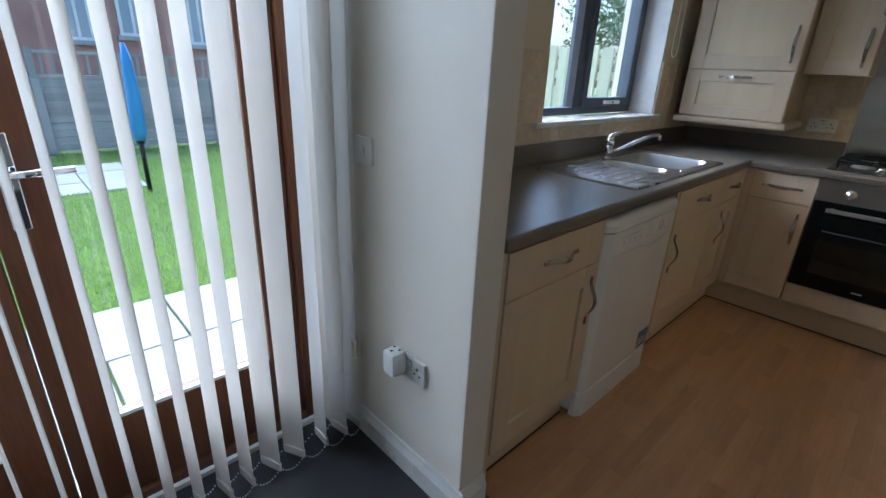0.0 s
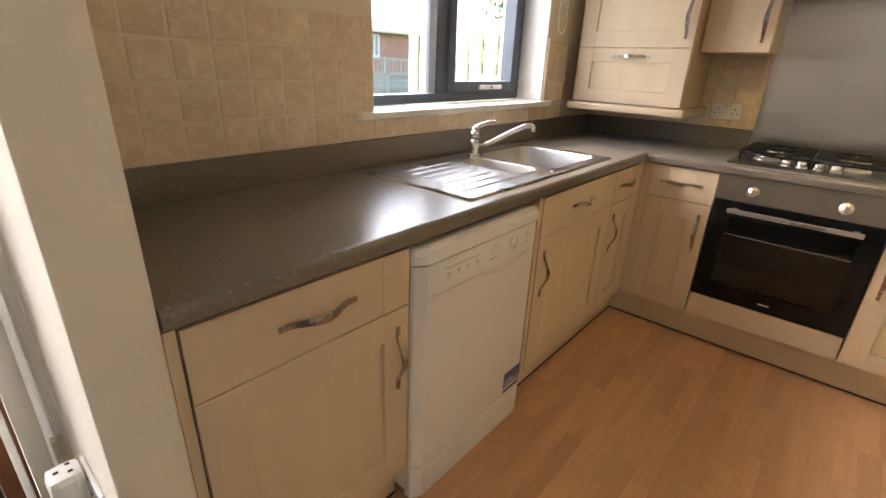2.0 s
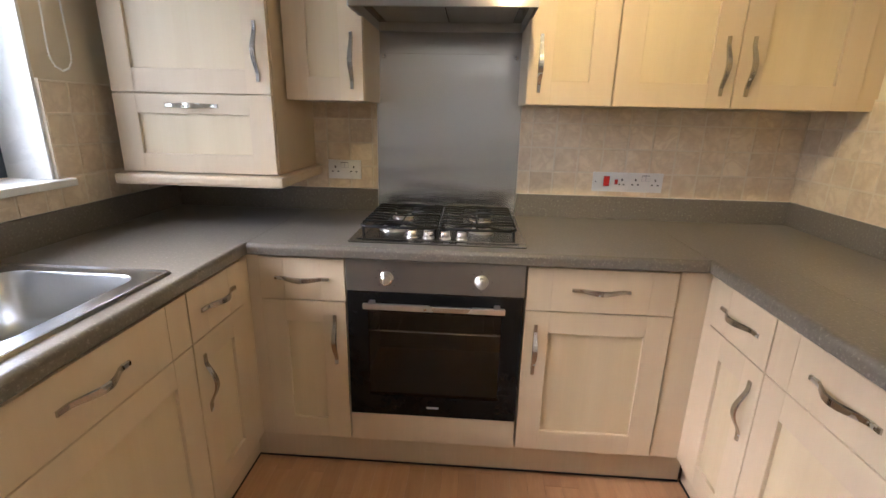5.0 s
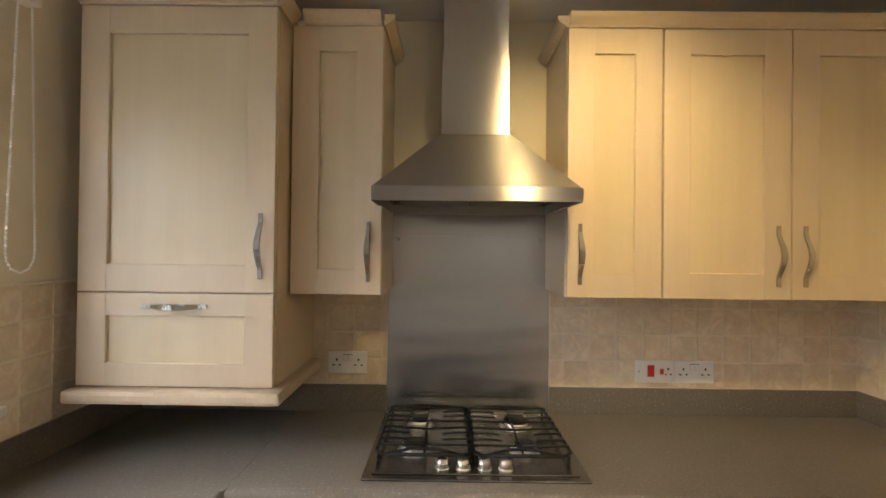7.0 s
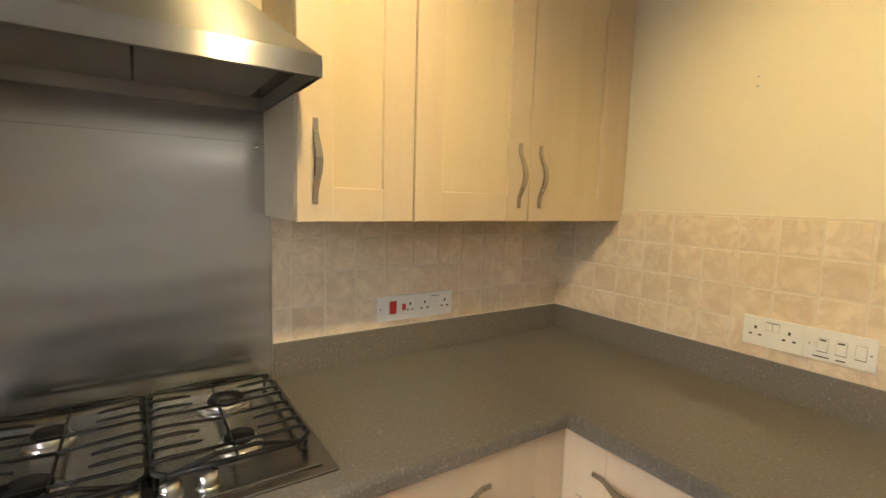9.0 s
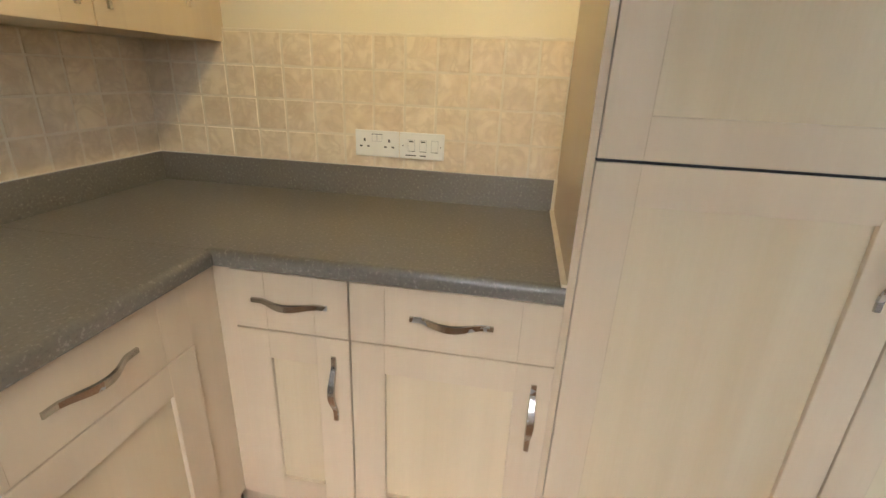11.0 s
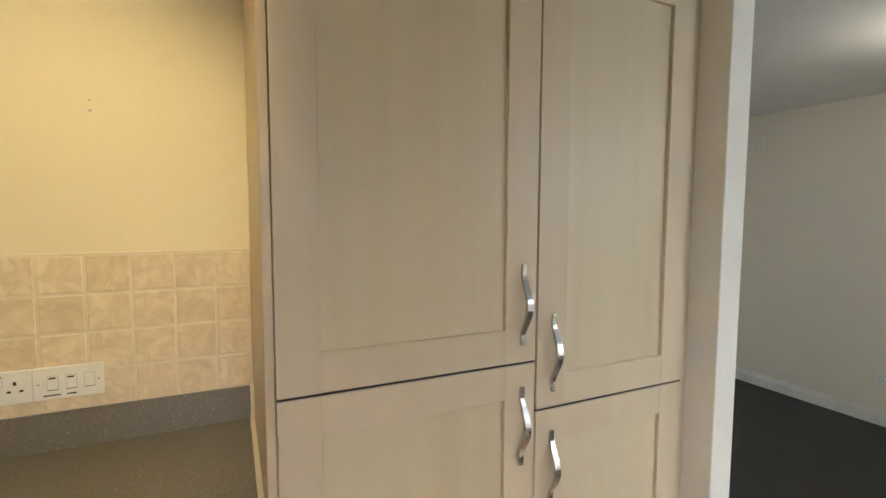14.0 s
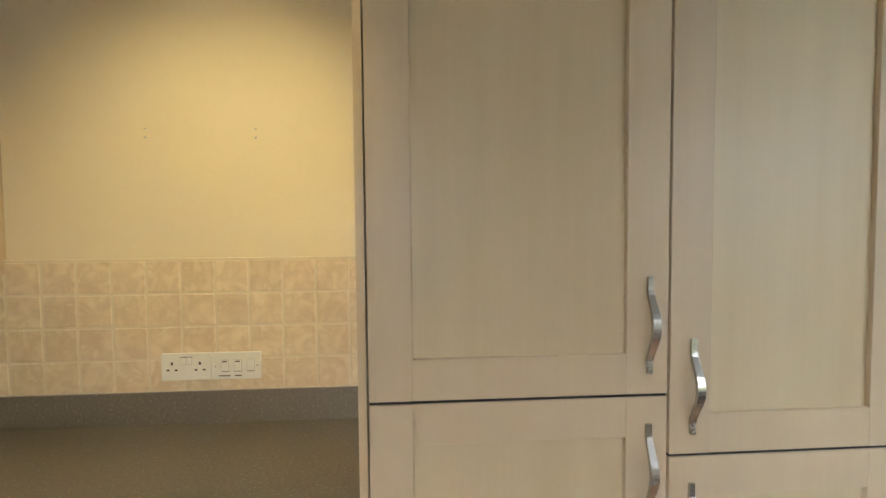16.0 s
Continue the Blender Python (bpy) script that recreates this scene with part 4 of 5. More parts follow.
# ---- sockets and switches ----
def face_plate(name, m, label, fit, w=0.146):
    """A double plate in the x-z plane, its back at y = 0."""
    s = thing(name, label, "socket" if "socket" in name else "switch", m)
    part("plate", boxes(((0, -0.010, 0), (w, 0, 0.083)), bevel=0.003), PLASTIC, s)
    pins, rock = [], []
    if fit == "double":
        for cx in (0.032, 0.114):
            pins += [((cx - 0.003, -0.0112, 0.048), (cx + 0.003, -0.0102, 0.057)), ((cx - 0.016, -0.0112, 0.030), (cx - 0.008, -0.0102, 0.035)), ((cx + 0.008, -0.0112, 0.030), (cx + 0.016, -0.0102, 0.035))]
        rock = [(0.058, 0.050, 0.014, 0.020, PLASTIC), (0.075, 0.050, 0.014, 0.020, PLASTIC)]
        pins.append(((0.056, -0.0112, 0.071), (0.091, -0.0102, 0.0725)))
    elif fit == "cooker":
        rock = [(0.045, 0.024, 0.024, 0.042, RED), (0.092, 0.033, 0.012, 0.020, RED)]
        cx = 0.122
        pins += [((cx - 0.003, -0.0112, 0.048), (cx + 0.003, -0.0102, 0.057)), ((cx - 0.012, -0.0112, 0.030), (cx - 0.006, -0.0102, 0.035)), ((cx + 0.006, -0.0112, 0.030), (cx + 0.012, -0.0102, 0.035)),
                 ((0.010, -0.0112, 0.040), (0.014, -0.0102, 0.044))]
    elif fit == "grid":
        rock = [(0.030, 0.026, 0.020, 0.034, PLASTIC), (0.068, 0.026, 0.020, 0.034, PLASTIC), (0.106, 0.026, 0.020, 0.034, PLASTIC)]
        pins += [((0.029, -0.0112, 0.024), (0.051, -0.0102, 0.0255)), ((0.067, -0.0112, 0.024), (0.089, -0.0102, 0.0255)), ((0.105, -0.0112, 0.024), (0.127, -0.0102, 0.0255)),
                 ((0.033, -0.0142, 0.054), (0.047, -0.0132, 0.058)), ((0.071, -0.0142, 0.054), (0.085, -0.0132, 0.058)), ((0.020, -0.0112, 0.010), (0.055, -0.0102, 0.013)), ((0.068, -0.0112, 0.010), (0.088, -0.0102, 0.013)),
                 ((0.010, -0.0112, 0.040), (0.013, -0.0102, 0.043)), ((0.134, -0.0112, 0.040), (0.137, -0.0102, 0.043))]
    elif fit == "single":
        rock = [(w / 2 - 0.007, 0.03, 0.014, 0.026, PLASTIC)]
    if pins:
        for pin in pins:
            part("slot", boxes(pin), PIN, s)
    for x, z, rw, rh, mt in rock:
        part("rocker_gap", boxes(((x - 0.0014, -0.0106, z - 0.0014), (x + rw + 0.0014, -0.0098, z + rh + 0.0014))), APPLIANCE_GREY, s)
        part("rocker", boxes(((x, -0.0132, z), (x + rw, -0.0101, z + rh)), bevel=0.001), mt, s)
    return s


TF = 0.012   # tile face stands this far off the wall
face_plate("socket", pose(0.718, -TF, 1.056), "white double socket on beige wall tiles", "double")
face_plate("cooker_socket", pose(1.872, -TF, 1.036), "white cooker switch plate with red rockers", "cooker")
face_plate("socket", pose(2.019, -TF, 1.036), "white double socket on beige wall tiles", "double")
face_plate("socket", pose(W - TF, -0.744, 1.050, 0, 0, -90), "white double socket on beige wall tiles", "double")
face_plate("appliance_switch", pose(W - TF, -0.892, 1.050, 0, 0, -90), "white three gang appliance switch plate", "grid")
face_plate("socket", pose(0.285, NIB_L0, 0.395), "white double socket low on pale wall", "double")
face_plate("light_switch", pose(0.085, NIB_L0, 1.04), "white single light switch on pale wall", "single", 0.083)
plug = thing("plug_adaptor", "white three way plug adaptor in a socket", "adaptor", pose(0.325, NIB_L0 - 0.0105, 0.452))
part("body", boxes(((-0.029, -0.060, -0.040), (0.029, 0, 0.046)), bevel=0.017), PLASTIC, plug)
bm = boxes(((-0.016, -0.024, 0.0458), (-0.009, -0.016, 0.0466)), ((0.009, -0.024, 0.0458), (0.016, -0.016, 0.0466)), ((-0.004, -0.046, 0.0458), (0.004, -0.037, 0.0466)))
part("slot", bm, PIN, plug)
face_plate("socket", pose(2.92, LY, 0.30, 0, 0, 180), "white double socket low on lounge wall", "double")
sensor = thing("alarm_sensor", "small white alarm sensor high on lounge wall", "sensor", pose(3.80, LY, 2.10, 0, 0, 180))
part("body", boxes(((-0.03, -0.04, 0), (0.03, 0, 0.10)), bevel=0.010), PLASTIC, sensor)
part("lens", boxes(((-0.022, -0.044, 0.02), (0.022, -0.0405, 0.06)), bevel=0.002), GLOSS, sensor)
for y in (-0.711, -1.034):
    hole = thing("screw_hole", "pair of old screw holes in cream wall", "screw hole", pose(W, y, 1.797), "old screw holes")
    part("plug_hole", boxes(((-0.0025, -0.0035, -0.016), (0.002, 0.0035, -0.010)), bevel=0.001), APPLIANCE_GREY, hole)
    part("plug_hole", boxes(((-0.0025, -0.003, 0.011), (0.002, 0.003, 0.015)), bevel=0.001), APPLIANCE_GREY, hole)

# ---- ceiling lights ----
bar = thing("ceiling_spotlight", "ceiling spotlight bar with three warm spots", "spotlight", pose(SPOT_X, SPOT_Y, CEIL))
part("mounting_bar", boxes(((-0.24, -0.025, -0.022), (0.24, 0.025, 0)), bevel=0.006), NICKEL, bar)
for dx, dirn in ((0.16, Vector((0.85, 0.3, -0.55))), (0.0, Vector((0.1, 0.85, -0.5))), (-0.16, Vector((-0.4, -0.35, -0.85)))):
    dv = dirn.normalized()
    c = Vector((dx, 0, -0.085))
    bm = bmesh.new()
    cyl(bm, (dx, 0, -0.02), c, 0.006, seg=10)
    cyl(bm, c - dv * 0.045, c + dv * 0.012, 0.022, 0.032, 20)
    hd = part("spot_head", bm, NICKEL, bar, "", True)
    bm = bmesh.new()
    cyl(bm, c + dv * 0.0125, c + dv * 0.0145, 0.024, seg=20)
    part("bulb", bm, BULB, hd)
pend = thing("ceiling_light", "small lit ceiling light in the lounge", "ceiling light", pose(2.15, -4.3, CEIL))
bm = bmesh.new()
cyl(bm, (0, 0, 0), (0, 0, -0.022), 0.055, 0.045, 28)
cyl(bm, (0, 0, -0.02), (0, 0, -0.075), 0.016, seg=16)
part("ceiling_rose", bm, NICKEL, pend, "", True)
bm = bmesh.new()
bmesh.ops.create_uvsphere(bm, u_segments=20, v_segments=12, radius=0.030, matrix=Matrix.Translation((0, 0, -0.10)))
part("bulb", bm, BULB, pend, "glowing bulb", True)

# ---- kitchen window ----
win = thing("window_1", "anthracite grey window with opening casement", "window", pose(0, 0, 0), kind="structure")
FX0, FX1 = -0.225, -0.155
fy0, fy1, fz0, fz1 = WIN_Y0 + 0.002, WIN_Y1 - 0.002, 1.112, WIN_Z1 - 0.002
MU0, MU1 = -1.318, -1.252
part("window_frame", boxes(((FX0, fy0, fz0), (FX1, fy0 + 0.052, fz1)), ((FX0, fy1 - 0.052, fz0), (FX1, fy1, fz1)), ((FX0, fy0 + 0.052, fz0), (FX1, fy1 - 0.052, fz0 + 0.040)),
                           ((FX0, fy0 + 0.052, fz1 - 0.05), (FX1, fy1 - 0.052, fz1)), ((FX0, MU0, fz0 + 0.040), (FX1, MU1, fz1 - 0.05)), bevel=0.004), ANTHRACITE, win)
sy0, sy1, sz0, sz1 = MU1 + 0.002, fy1 - 0.054, fz0 + 0.042, fz1 - 0.052
sash = part("casement", boxes(((FX0 + 0.01, sy0, sz0), (FX1 + 0.014, sy0 + 0.048, sz1)), ((FX0 + 0.01, sy1 - 0.048, sz0), (FX1 + 0.014, sy1, sz1)), ((FX0 + 0.01, sy0 + 0.048, sz0), (FX1 + 0.014, sy1 - 0.048, sz0 + 0.050)),
                              ((FX0 + 0.01, sy0 + 0.048, sz1 - 0.05), (FX1 + 0.014, sy1 - 0.048, sz1)), bevel=0.004), ANTHRACITE, win)
bm = boxes(((FX1 + 0.0145, -1.02, sz0 + 0.012), (FX1 + 0.030, -0.83, sz0 + 0.034)), bevel=0.006)
hd = part("window_handle", bm, PLASTIC, sash, "white window handle")
bm = bmesh.new()
cyl(bm, (FX1 + 0.030, -0.925, sz0 + 0.023), (FX1 + 0.033, -0.925, sz0 + 0.023), 0.006, seg=14)
part("lock_button", bm, PIN, win)
for nm, y0, y1, z0, z1 in (("pane", fy0 + 0.050, MU0 + 0.002, fz0 + 0.038, fz1 - 0.048), ("pane", sy0 + 0.046, sy1 - 0.046, sz0 + 0.048, sz1 - 0.048)):
    pn = part(nm, boxes(((FX0 + 0.028, y0, z0), (FX0 + 0.032, y1, z1))), PANE, win)
    pn.visible_shadow = False
part("gasket", boxes(((FX0 + 0.025, fy0 + 0.0525, fz0 + 0.0405), (FX1 + 0.0005, fy0 + 0.058, fz1 - 0.051)), ((FX0 + 0.025, MU0 - 0.006, fz0 + 0.0405), (FX1 + 0.0005, MU0 - 0.0005, fz1 - 0.051))), SEAL_AND_GAP, win)
sill = tagged(put(boxes(((FX1 + 0.001, WIN_Y0 + 0.001, 1.086), (-0.001, WIN_Y1 - 0.001, 1.110)), ((-0.001, -1.915, 1.084), (0.036, -0.575, 1.110)), bevel=0.006), "sill_1", GLOSS), "white gloss painted window sill", "window sill", "", "structure")
structure("reveal_1", boxes(((FX1 + 0.001, WIN_Y1 - 0.010, 1.1105), (-0.0005, WIN_Y1 - 0.0005, WIN_Z1)), ((FX1 + 0.001, WIN_Y0 + 0.0005, 1.1105), (-0.0005, WIN_Y0 + 0.010, WIN_Z1)),
                            ((FX1 + 0.001, WIN_Y0 + 0.010, WIN_Z1 - 0.010), (-0.0005, WIN_Y1 - 0.010, WIN_Z1 - 0.0005))), GLOSS, "white painted window reveal", "reveal")

# beaded roller blind cord
cord = thing("blind_cord", "white beaded roller blind cord loop", "blind cord", pose(0.026, -0.538, 0))
part("bracket", boxes(((-0.0255, -0.03, 2.17), (0.02, 0.03, 2.24)), bevel=0.004), PLASTIC, cord)
pts = [(0, -0.020, 2.18), (0, -0.042, 1.53)] + [(0, -0.042 * math.cos(a), 1.500 - 0.052 * math.sin(a)) for a in (0.0, 0.4, 0.9, 1.57, 2.2, 2.7, 3.14)] + [(0, 0.042, 1.53), (0, 0.020, 2.18)]
bm = bmesh.new()
tube(bm, pts, 0.0012, 6)
part("string", bm, CHAIN, cord)
bead = bmesh.new()
for a, b in zip(pts, pts[1:]):
    a, b = Vector(a), Vector(b)
    n = max(1, int((b - a).length / 0.0085))
    for k in range(n):
        bmesh.ops.create_icosphere(bead, subdivisions=1, radius=0.0040, matrix=Matrix.Translation(a.lerp(b, k / n)))
part("bead_chain", bead, CHAIN, cord)

# ---- patio doors ----
pd = thing("door_1", "brown stained glazed patio doors, closed", "door", pose(0, 0, 0), kind="structure")
PX0, PX1 = -0.165, -0.105
part("door_frame", boxes(((-0.20, DR_Y1 - 0.062, 0.0), (-0.09, DR_Y1 - 0.002, DR_Z1 - 0.002)), ((-0.20, DR_Y0 + 0.002, 0.0), (-0.09, DR_Y0 + 0.062, DR_Z1 - 0.002)),
                         ((-0.20, DR_Y0 + 0.062, DR_Z1 - 0.062), (-0.09, DR_Y1 - 0.062, DR_Z1 - 0.002)), ((-0.20, DR_Y0 + 0.062, 0.001), (-0.09, DR_Y1 - 0.062, 0.045)), bevel=0.004), DOORWOOD, pd)
for y0, y1 in ((-3.748, -3.050), (-4.385, -3.752)):
    lf = part("leaf", boxes(((PX0, y0, 0.05), (PX1, y0 + 0.115, 2.055)), ((PX0, y1 - 0.115, 0.05), (PX1, y1, 2.055)), ((PX0, y0 + 0.115, 0.05), (PX1, y1 - 0.115, 0.330)),
                            ((PX0, y0 + 0.115, 1.945), (PX1, y1 - 0.115, 2.055)), bevel=0.005), DOORWOOD, pd)
    pn = part("pane", boxes(((-0.138, y0 + 0.112, 0.327), (-0.133, y1 - 0.112, 1.948))), PANE, lf)
    pn.visible_shadow = False
    part("bead", boxes(((-0.126, y0 + 0.1155, 0.3305), (-0.106, y1 - 0.1155, 0.342))), GLOSS, lf, "pale glazing bead")
bm = boxes(((PX1 + 0.001, -3.715, 0.93), (PX1 + 0.010, -3.680, 1.15)), bevel=0.003)
tube(bm, [(PX1 + 0.008, -3.698, 1.065), (PX1 + 0.055, -3.698, 1.065), (PX1 + 0.060, -3.680, 1.066), (PX1 + 0.058, -3.58, 1.068)], 0.009, 10)
part("door_handle", bm, CHROME, pd, "chrome lever door handle", True)
structure("trim_door_threshold", boxes(((-0.2995, DR_Y0 + 0.001, 0.0005), (-0.202, DR_Y1 - 0.001, 0.03)), ((-0.088, DR_Y0 + 0.001, 0.0005), (-0.07, DR_Y1 - 0.001, 0.02)), bevel=0.002), GLOSS, "pale patio door threshold strip", "threshold")

# ---- vertical blinds ----
blind = thing("vertical_blind", "white fabric vertical blind, slats turned open", "blind", pose(0.062, 0, 0))
part("headrail", boxes(((-0.022, -4.50, 2.16), (0.022, -2.91, 2.20)), bevel=0.004), GLOSS, blind)


def slat_mesh(width):
    bm = bmesh.new()
    cols = []
    for k in range(7):
        s = k / 6 - 0.5
        x, y = s * width, 0.006 * (1 - (2 * s) ** 2)
        cols.append([bm.verts.new((x, y + o, z)) for z in (0.036, 2.15) for o in (0, 0.0009)])
    for a, b in zip(cols, cols[1:]):
        bm.faces.new((a[0], b[0], b[2], a[2]))
        bm.faces.new((a[1], a[3], b[3], b[1]))
        bm.faces.new((a[0], a[1], b[1], b[0]))
        bm.faces.new((a[2], b[2], b[3], a[3]))
    for c in (cols[0], cols[-1]):
        bm.faces.new((c[0], c[2], c[3], c[1]))
    bmesh.ops.recalc_face_normals(bm, faces=bm.faces)
    me = bpy.data.meshes.new("slat")
    bm.to_mesh(me)
    bm.free()
    me.materials.append(FABRIC)
    return me


def weight_mesh():
    bm = boxes(((-0.042, -0.0015, 0.030), (0.042, 0.0085, 0.062)), bevel=0.001)
    me = bpy.data.meshes.new("bottom_weight")
    bm.to_mesh(me)
    bm.free()
    me.materials.append(FABRIC)
    return me


SLAT, WEIGHT = slat_mesh(0.089), weight_mesh()
rnd = random.Random(4)
slat_y = [-2.935, -3.000, -3.075, -3.180, -3.265] + [-3.345 - 0.0715 * k for k in range(15)]
ends = []
for k, y in enumerate(slat_y):
    turn = 11 + rnd.uniform(-4, 4) + (12 if k in (3, 4) else 0) + (-12 if k == 2 else 0)
    for nm, me in (("slat", SLAT), ("bottom_weight", WEIGHT)):
        ob = new(nm, me)
        ob.parent = blind
        ob.matrix_basis = pose(0, y, 0, rnd.uniform(-0.3, 0.3), rnd.uniform(-0.4, 0.4), turn)
    c, s = math.cos(radians(turn)), math.sin(radians(turn))
    ends.append((Vector((0.043 * c, y + 0.043 * s, 0.045)), Vector((-0.043 * c, y - 0.043 * s, 0.045))))
for side in (0, 1):
    bm = bmesh.new()
    for a, b in zip(ends, ends[1:]):
        p, q = a[side], b[side]
        n = 9
        for i in range(n):
            s = i / n
            c = p.lerp(q, s)
            c.z -= 0.030 * 4 * s * (1 - s)
            bmesh.ops.create_icosphere(bm, subdivisions=1, radius=0.0026, matrix=Matrix.Translation(c))
    part("bottom_chain", bm, CHAIN, blind, "white beaded stabilising chain")
for x, y, z0 in ((0.012, -2.925, 0.40), (0.024, -2.922, 0.41)):
    bm = bmesh.new()
    tube(bm, [(x, y, 2.16), (x, y, z0)], 0.0016, 6)
    part("pull_cord", bm, CHAIN, blind)
part("cord_weight", boxes(((0.006, -2.937, 0.335), (0.030, -2.911, 0.405)), bevel=0.004), SEALANT, blind, "cream cord weight")

# ---- garden ----
def paving():
    for row, (x0, x1) in enumerate(((-1.252, -0.335), (-1.87, -1.268))):
        for k in range(10):
            y0 = -7.2 + k * 0.915 + row * 0.4
            tagged(put(boxes(((x0, y0, -0.158), (x1, y0 + 0.900, -0.130)), bevel=0.006), "paving_slab", SLAB), "pale grey concrete paving slab", "paving slab", "garden paving")
    for i in range(3):
        for k in range(5):
            x0, y0 = -6.82 + i * 0.575, -5.35 + k * 0.575
            tagged(put(boxes(((x0, y0, -0.159), (x0 + 0.56, y0 + 0.56, -0.140 - 0.004 * ((i + k) % 2))), bevel=0.006), "paving_slab", SLAB),
                   "weathered grey paving slab by the fence", "paving slab", "slabs by the fence")


paving()


def lawn():
    rng = np.random.default_rng(7)
    n = 110000
    x = -1.88 - 6.1 * rng.random(n) ** 1.25
    y = -7.5 + 10.5 * rng.random(n)
    keep = np.array([noise.noise((a * 0.9, b * 0.9, 3.0)) > -0.42 for a, b in zip(x, y)])
    keep &= ~((x < -5.08) & (x > -6.84) & (y > -5.37) & (y < -2.47))
    x, y = x[keep], y[keep]
    n = len(x)
    h = 0.035 + 0.05 * rng.random(n)
    a = rng.random(n) * math.pi
    wx, wy = 0.0042 * np.cos(a), 0.0042 * np.sin(a)
    lx, ly = 0.03 * rng.standard_normal(n), 0.03 * rng.standard_normal(n)
    v = np.empty((n, 3, 3))
    v[:, 0] = np.stack((x - wx, y - wy, np.full(n, -0.162)), 1)
    v[:, 1] = np.stack((x + wx, y + wy, np.full(n, -0.162)), 1)
    v[:, 2] = np.stack((x + lx, y + ly, -0.16 + h), 1)
    me = bpy.data.meshes.new("grass")
    me.from_pydata(v.reshape(-1, 3).tolist(), [], np.arange(3 * n).reshape(-1, 3).tolist())
    me.materials.append(GRASSBLADE)
    tagged(new("grass", me), "short green patchy lawn grass", "grass", "", "stuff")


lawn()
PANEL = 1.232
for k in range(14):
    y = -8.045 + k * PANEL
    f = thing("garden_fence", "weathered grey slatted garden fence panel with trellis", "fence", pose(-8.0, y, -0.16), "garden fence")
    part("post", boxes(((-0.05, -0.055, 0), (0.06, 0.055, 1.11)), bevel=0.008), SLAB, f, "pale concrete fence post")
    part("post_top", boxes(((-0.035, -0.04, 1.1105), (0.035, 0.04, 1.53)), bevel=0.004), FENCE_OLD, f)
    for i in range(10):
        z = 0.05 + i * 0.106
        part("slat", boxes(((-0.014 + 0.010 * (i % 2), 0.057, z), (0.010 + 0.010 * (i % 2), PANEL - 0.057, z + 0.096))), FENCE_OLD, f)
    part("top_rail", boxes(((-0.03, 0.045, 1.115), (0.03, PANEL - 0.045, 1.165)), bevel=0.003), FENCE_OLD, f)
    for i in range(8):
        part("trellis_bar", boxes(((-0.012, 0.10 + i * 0.142, 1.166), (0.012, 0.135 + i * 0.142, 1.46))), FENCE_OLD, f)
    part("cap_rail", boxes(((-0.03, 0.045, 1.461), (0.03, PANEL - 0.045, 1.505)), bevel=0.003), FENCE_OLD, f)
side = thing("side_fence", "pale green weathered vertical board fence", "fence", pose(0, 0.20, -0.16))
for z in (0.35, 1.45):
    part("rail", boxes(((-1.86, 0.012, z), (-0.31, 0.05, z + 0.07))), FENCE_GREEN, side)
fr = random.Random(9)
for k in range(11):
    x = -1.85 + k * 0.140
    part("board", boxes(((x, -0.010, 0.02), (x + 0.108, 0.010, 1.72 + fr.uniform(-0.012, 0.012))), bevel=0.003), FENCE_GREEN, side)
dryer = thing("rotary_dryer", "folded rotary clothes dryer under a blue cover", "clothes dryer", pose(-4.85, -2.53, -0.16))
bm = bmesh.new()
cyl(bm, (0, 0, 0), (0, 0, 0.75), 0.025, seg=14)
cyl(bm, (0, 0, 0.56), (0, 0, 0.60), 0.045, seg=14)
part("pole", bm, BLACK_ENAMEL, dryer, "dark metal pole", True)
bm = bmesh.new()
tube(bm, [(0, 0, 0.60), (0.01, 0, 0.70), (0.015, 0.01, 1.05), (0, 0.01, 1.42), (0, 0, 1.60)], 0.075, 14, (0.75, 1.0, 0.95, 0.7, 0.3))
part("cover", bm, BLUE_COVER, dryer, "blue fabric cover", True)


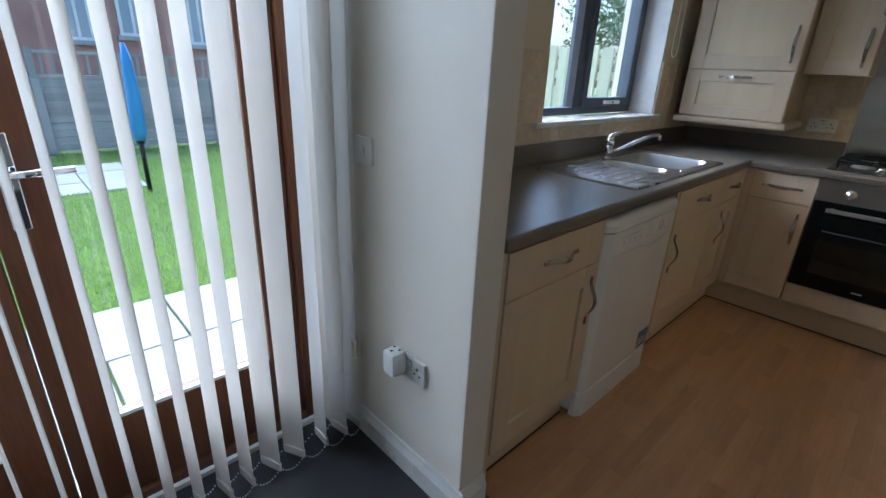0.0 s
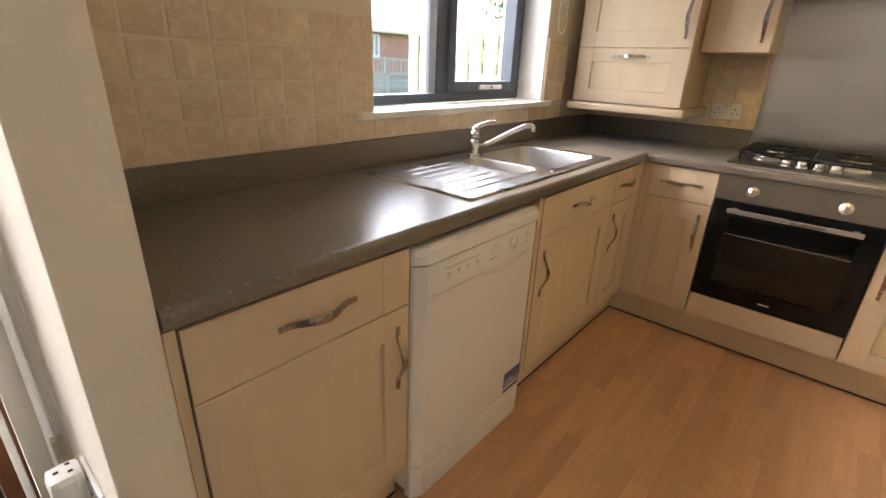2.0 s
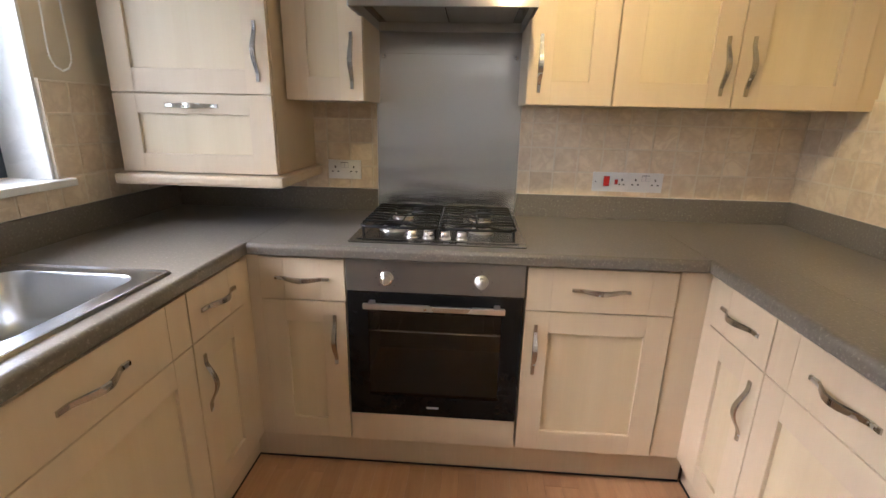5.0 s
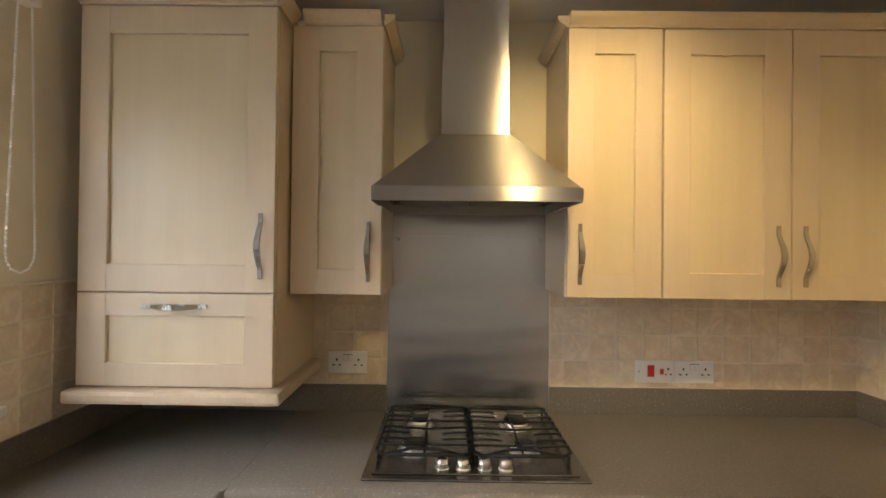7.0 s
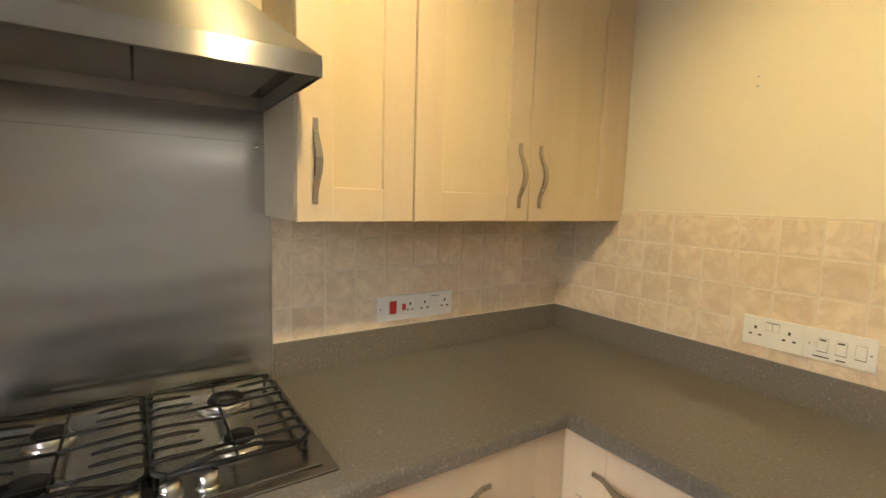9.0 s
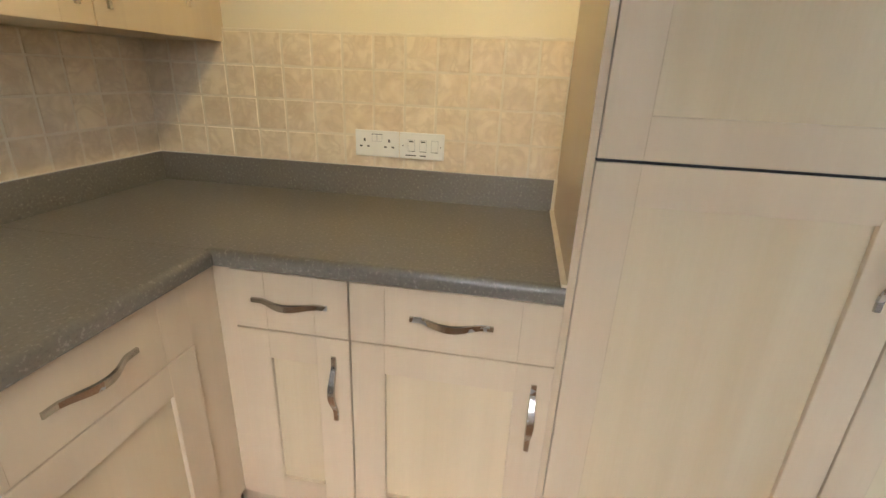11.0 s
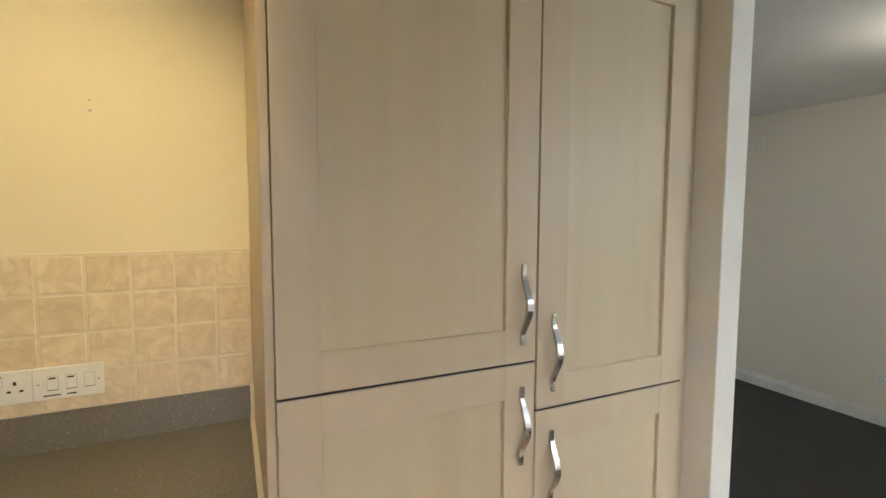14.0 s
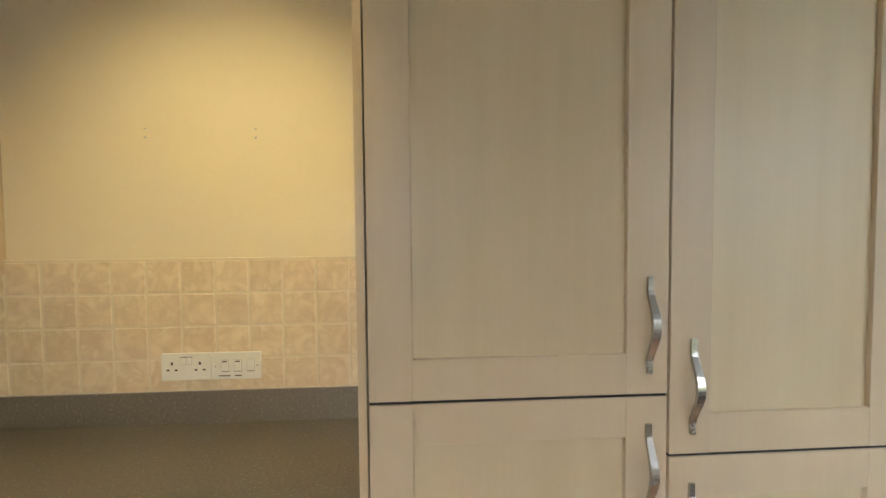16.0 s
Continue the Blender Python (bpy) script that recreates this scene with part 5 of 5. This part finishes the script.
def house(y0, y1, z1, wall, wins, label, x=-13.0, rise=1.9, pipes=()):
    h = thing("house", label, "house", pose(x, 0, -0.16))
    part("wall", boxes(((-6, y0, 0), (0, y1, z1))), wall, h)
    prof = [(0.35, z1 - 0.05), (0.35, z1 + 0.06), (-3.0, z1 + rise), (-6.35, z1 + 0.06), (-6.35, z1 - 0.05)]
    bm = bmesh.new()
    e = [[bm.verts.new((a, y, z)) for a, z in prof] for y in (y0 - 0.2, y1 + 0.2)]
    bridge(bm, e[0], e[1])
    bm.faces.new(e[0][::-1])
    bm.faces.new(e[1])
    part("roof", bm, ROOFING, h)
    bm = bmesh.new()
    tube(bm, [(0.40, y0 - 0.2, z1), (0.40, y1 + 0.2, z1)], 0.06, 8)
    part("gutter", bm, GLOSS, h, "white gutter")
    for py in pipes:
        bm = bmesh.new()
        cyl(bm, (0.06, py, 0.02), (0.06, py, z1 - 0.02), 0.042, seg=10)
        part("downpipe", bm, PIN, h, "dark downpipe", True)
    for wy, wz, ww, wh in wins:
        w = part("window", boxes(((0.002, wy, wz), (0.05, wy + 0.07, wz + wh)), ((0.002, wy + ww - 0.07, wz), (0.05, wy + ww, wz + wh)), ((0.002, wy + 0.07, wz), (0.05, wy + ww - 0.07, wz + 0.07)),
                                 ((0.002, wy + 0.07, wz + wh - 0.07), (0.05, wy + ww - 0.07, wz + wh)), ((0.002, wy + ww / 2 - 0.03, wz + 0.07), (0.05, wy + ww / 2 + 0.03, wz + wh - 0.07))), GLOSS, h)
        part("pane", boxes(((0.003, wy + 0.07, wz + 0.07), (0.02, wy + ww - 0.07, wz + wh - 0.07))), CURTAIN_GLASS, w)
        part("sill", boxes(((0.002, wy - 0.08, wz - 0.10), (0.14, wy + ww + 0.08, wz - 0.001))), SLAB, w)
    return h


house(-9.0, 1.3, 5.2, BRICK, ((-4.7, 1.78, 1.1, 1.2), (-2.08, 1.76, 0.58, 1.2), (-0.98, 1.92, 0.62, 1.1), (0.58, 1.82, 0.56, 1.2)), "red brick house behind the garden fence")
house(2.2, 13.0, 2.45, BRICK, ((3.2, 1.55, 0.5, 0.8), (5.62, 1.55, 0.5, 0.8), (7.2, 1.75, 0.42, 0.6), (9.2, 1.55, 0.5, 0.8)), "low red brick flat-roofed building behind the garden", rise=0.2, pipes=(4.98, 5.4, 6.4, 8.6))

tree_ob = thing("garden_tree", "small leafy green garden tree", "tree", pose(-2.3, 3.6, -0.16))
bm = bmesh.new()
tube(bm, [(0, 0, 0), (0.03, 0.02, 0.9), (0.0, 0.05, 1.7), (0.05, 0.0, 2.5)], 0.07, 10, (1.2, 0.9, 0.6, 0.25))
for k in range(7):
    a = k * 0.9
    z = 1.2 + 0.17 * k
    tube(bm, [(0.01, 0.03, z), (0.35 * math.cos(a), 0.35 * math.sin(a), z + 0.3), (0.7 * math.cos(a), 0.7 * math.sin(a), z + 0.45)], 0.025, 6, (1, 0.6, 0.25))
part("trunk", bm, BARK, tree_ob, "", True)


def leaves(n, seed):
    rng = np.random.default_rng(seed)
    clumps = rng.normal((0, 0, 2.25), (0.48, 0.48, 0.42), (26, 3))
    c = clumps[rng.integers(0, 26, n)] + rng.normal(0, 0.13, (n, 3))
    d1 = rng.normal(size=(n, 3))
    d1 /= np.linalg.norm(d1, axis=1)[:, None]
    d2 = np.cross(d1, rng.normal(size=(n, 3)))
    d2 /= np.linalg.norm(d2, axis=1)[:, None]
    v = np.stack((c - d1 * 0.045, c + d2 * 0.02, c + d1 * 0.045, c - d2 * 0.02), 1)
    me = bpy.data.meshes.new("crown")
    me.from_pydata(v.reshape(-1, 3).tolist(), [], np.arange(4 * n).reshape(-1, 4).tolist())
    me.materials.append(LEAF)
    return me


ob = new("crown", leaves(2600, 5))
ob.parent = tree_ob

# ---- wall tiles ----
def tile_mesh(seed):
    r = random.Random(seed)
    bm = bmesh.new()
    s, d = 0.0477, 0.008
    n = 4
    def ring(size, y, jit):
        pts = []
        for (ax, az), (bx, bz) in zip(((-1, -1), (1, -1), (1, 1), (-1, 1)), ((1, -1), (1, 1), (-1, 1), (-1, -1))):
            for k in range(n):
                f = k / n
                pts.append(bm.verts.new(((ax + (bx - ax) * f) * size + r.uniform(-jit, jit), y, (az + (bz - az) * f) * size + r.uniform(-jit, jit))))
        return pts
    a, b, c = ring(s, 0.0, 0.0004), ring(s, -d + 0.003, 0.0006), ring(s - 0.0028, -d, 0.0006)
    bridge(bm, a, b)
    bridge(bm, b, c)
    bm.faces.new(c)
    bmesh.ops.recalc_face_normals(bm, faces=bm.faces)
    me = bpy.data.meshes.new("tile")
    bm.to_mesh(me)
    bm.free()
    me.materials.append(TILE)
    return me


TILES = [tile_mesh(k) for k in range(6)]
PITCH = 0.1005
tr = random.Random(12)


def tile_field(wall, u0, u1, z0, z1, m, start=None):
    """Tiles from u0 to u1 along the wall; m maps (u, off the wall, z) to the world, the room on -y."""
    bed = put(boxes(((u0, -0.0104, z0), (u1, 0.0, z1))), "grout_bed", GROUT, wall, "pale cream grout")
    bed.matrix_basis = m
    if z1 > 1.40:
        bead = put(boxes(((u0, -0.0112, z1), (u1, 0.0, z1 + 0.0045)), bevel=0.0015), "edge_bead", SEALANT, wall, "pale filler bead along the tile tops")
        bead.matrix_basis = m
    u = u0 if start is None else start
    while u < u1 - 0.004:
        a, b = max(u, u0), min(u + PITCH, u1)
        z = 1.0135
        while z < z1 - 0.006:
            c, d = max(z, z0), min(z + PITCH, z1)
            if b - a > 0.012 and d - c > 0.012:
                ob = new("tile", tr.choice(TILES))
                ob.parent = wall
                loc = m @ Vector(((a + b) / 2, -0.004 - tr.uniform(0, 0.0006), (c + d) / 2))
                flip = tr.choice((0, 180))
                ob.matrix_basis = Matrix.Translation(loc) @ m.to_3x3().to_4x4() @ pose(0, 0, 0, tr.uniform(-0.5, 0.5), flip, tr.uniform(-0.5, 0.5)) @ Matrix.Diagonal(((b - a) / PITCH, 1, (d - c) / PITCH, 1))
            z += PITCH
        u += PITCH


hob_wall, right_wall, window_wall = bpy.data.objects["wall_hob"], bpy.data.objects["wall_right"], bpy.data.objects["wall_window"]
ident = pose(0, 0, 0)
tile_field(hob_wall, 0.0125, 0.9375, 1.0135, 1.379, ident)
tile_field(hob_wall, 1.5500, 2.7075, 1.0135, 1.379, ident, start=2.7075 - 12 * PITCH)
to_right = pose(W, 0, 0, 0, 0, -90)
tile_field(right_wall, 0.001, 1.4000, 1.0135, 1.4165, to_right)
to_left = pose(0, 0, 0, 0, 0, 90)
tile_field(window_wall, -2.7895, WIN_Y0 - 0.001, 1.0135, 1.4165, to_left)
tile_field(window_wall, WIN_Y0, WIN_Y1, 1.0135, 1.0835, to_left, start=WIN_Y0 + 0.05 - PITCH)
tile_field(window_wall, WIN_Y1 + 0.001, -0.0125, 1.0135, 1.4165, to_left)

# ---- floor strips ----
def strip_mesh(length):
    bm = boxes(((-0.0322, -length / 2, -0.008), (0.0322, length / 2, 0.0)))
    me = bpy.data.meshes.new("floor_strip")
    bm.to_mesh(me)
    bm.free()
    me.materials.append(FLOORWOOD)
    return me


STRIPS = [strip_mesh(q) for q in (0.34, 0.40, 0.47)]
LENGTHS = (0.34, 0.40, 0.47)
sr = random.Random(21)
fx = 0.535
while fx < 2.24:
    fy = -2.776 - sr.uniform(0.05, 0.3)
    while fy < -0.49:
        i = sr.randrange(3)
        lo, hi = max(fy, -2.776), min(fy + LENGTHS[i], -0.49)
        if hi - lo > 0.03:
            ob = new("floor_strip", STRIPS[i])
            ob.parent = floor_k
            ob.matrix_basis = Matrix.Translation((fx, (lo + hi) / 2, 0)) @ Matrix.Diagonal((1, (hi - lo - 0.0006) / LENGTHS[i], 1, 1))
        fy += LENGTHS[i]
    fx += 0.0650
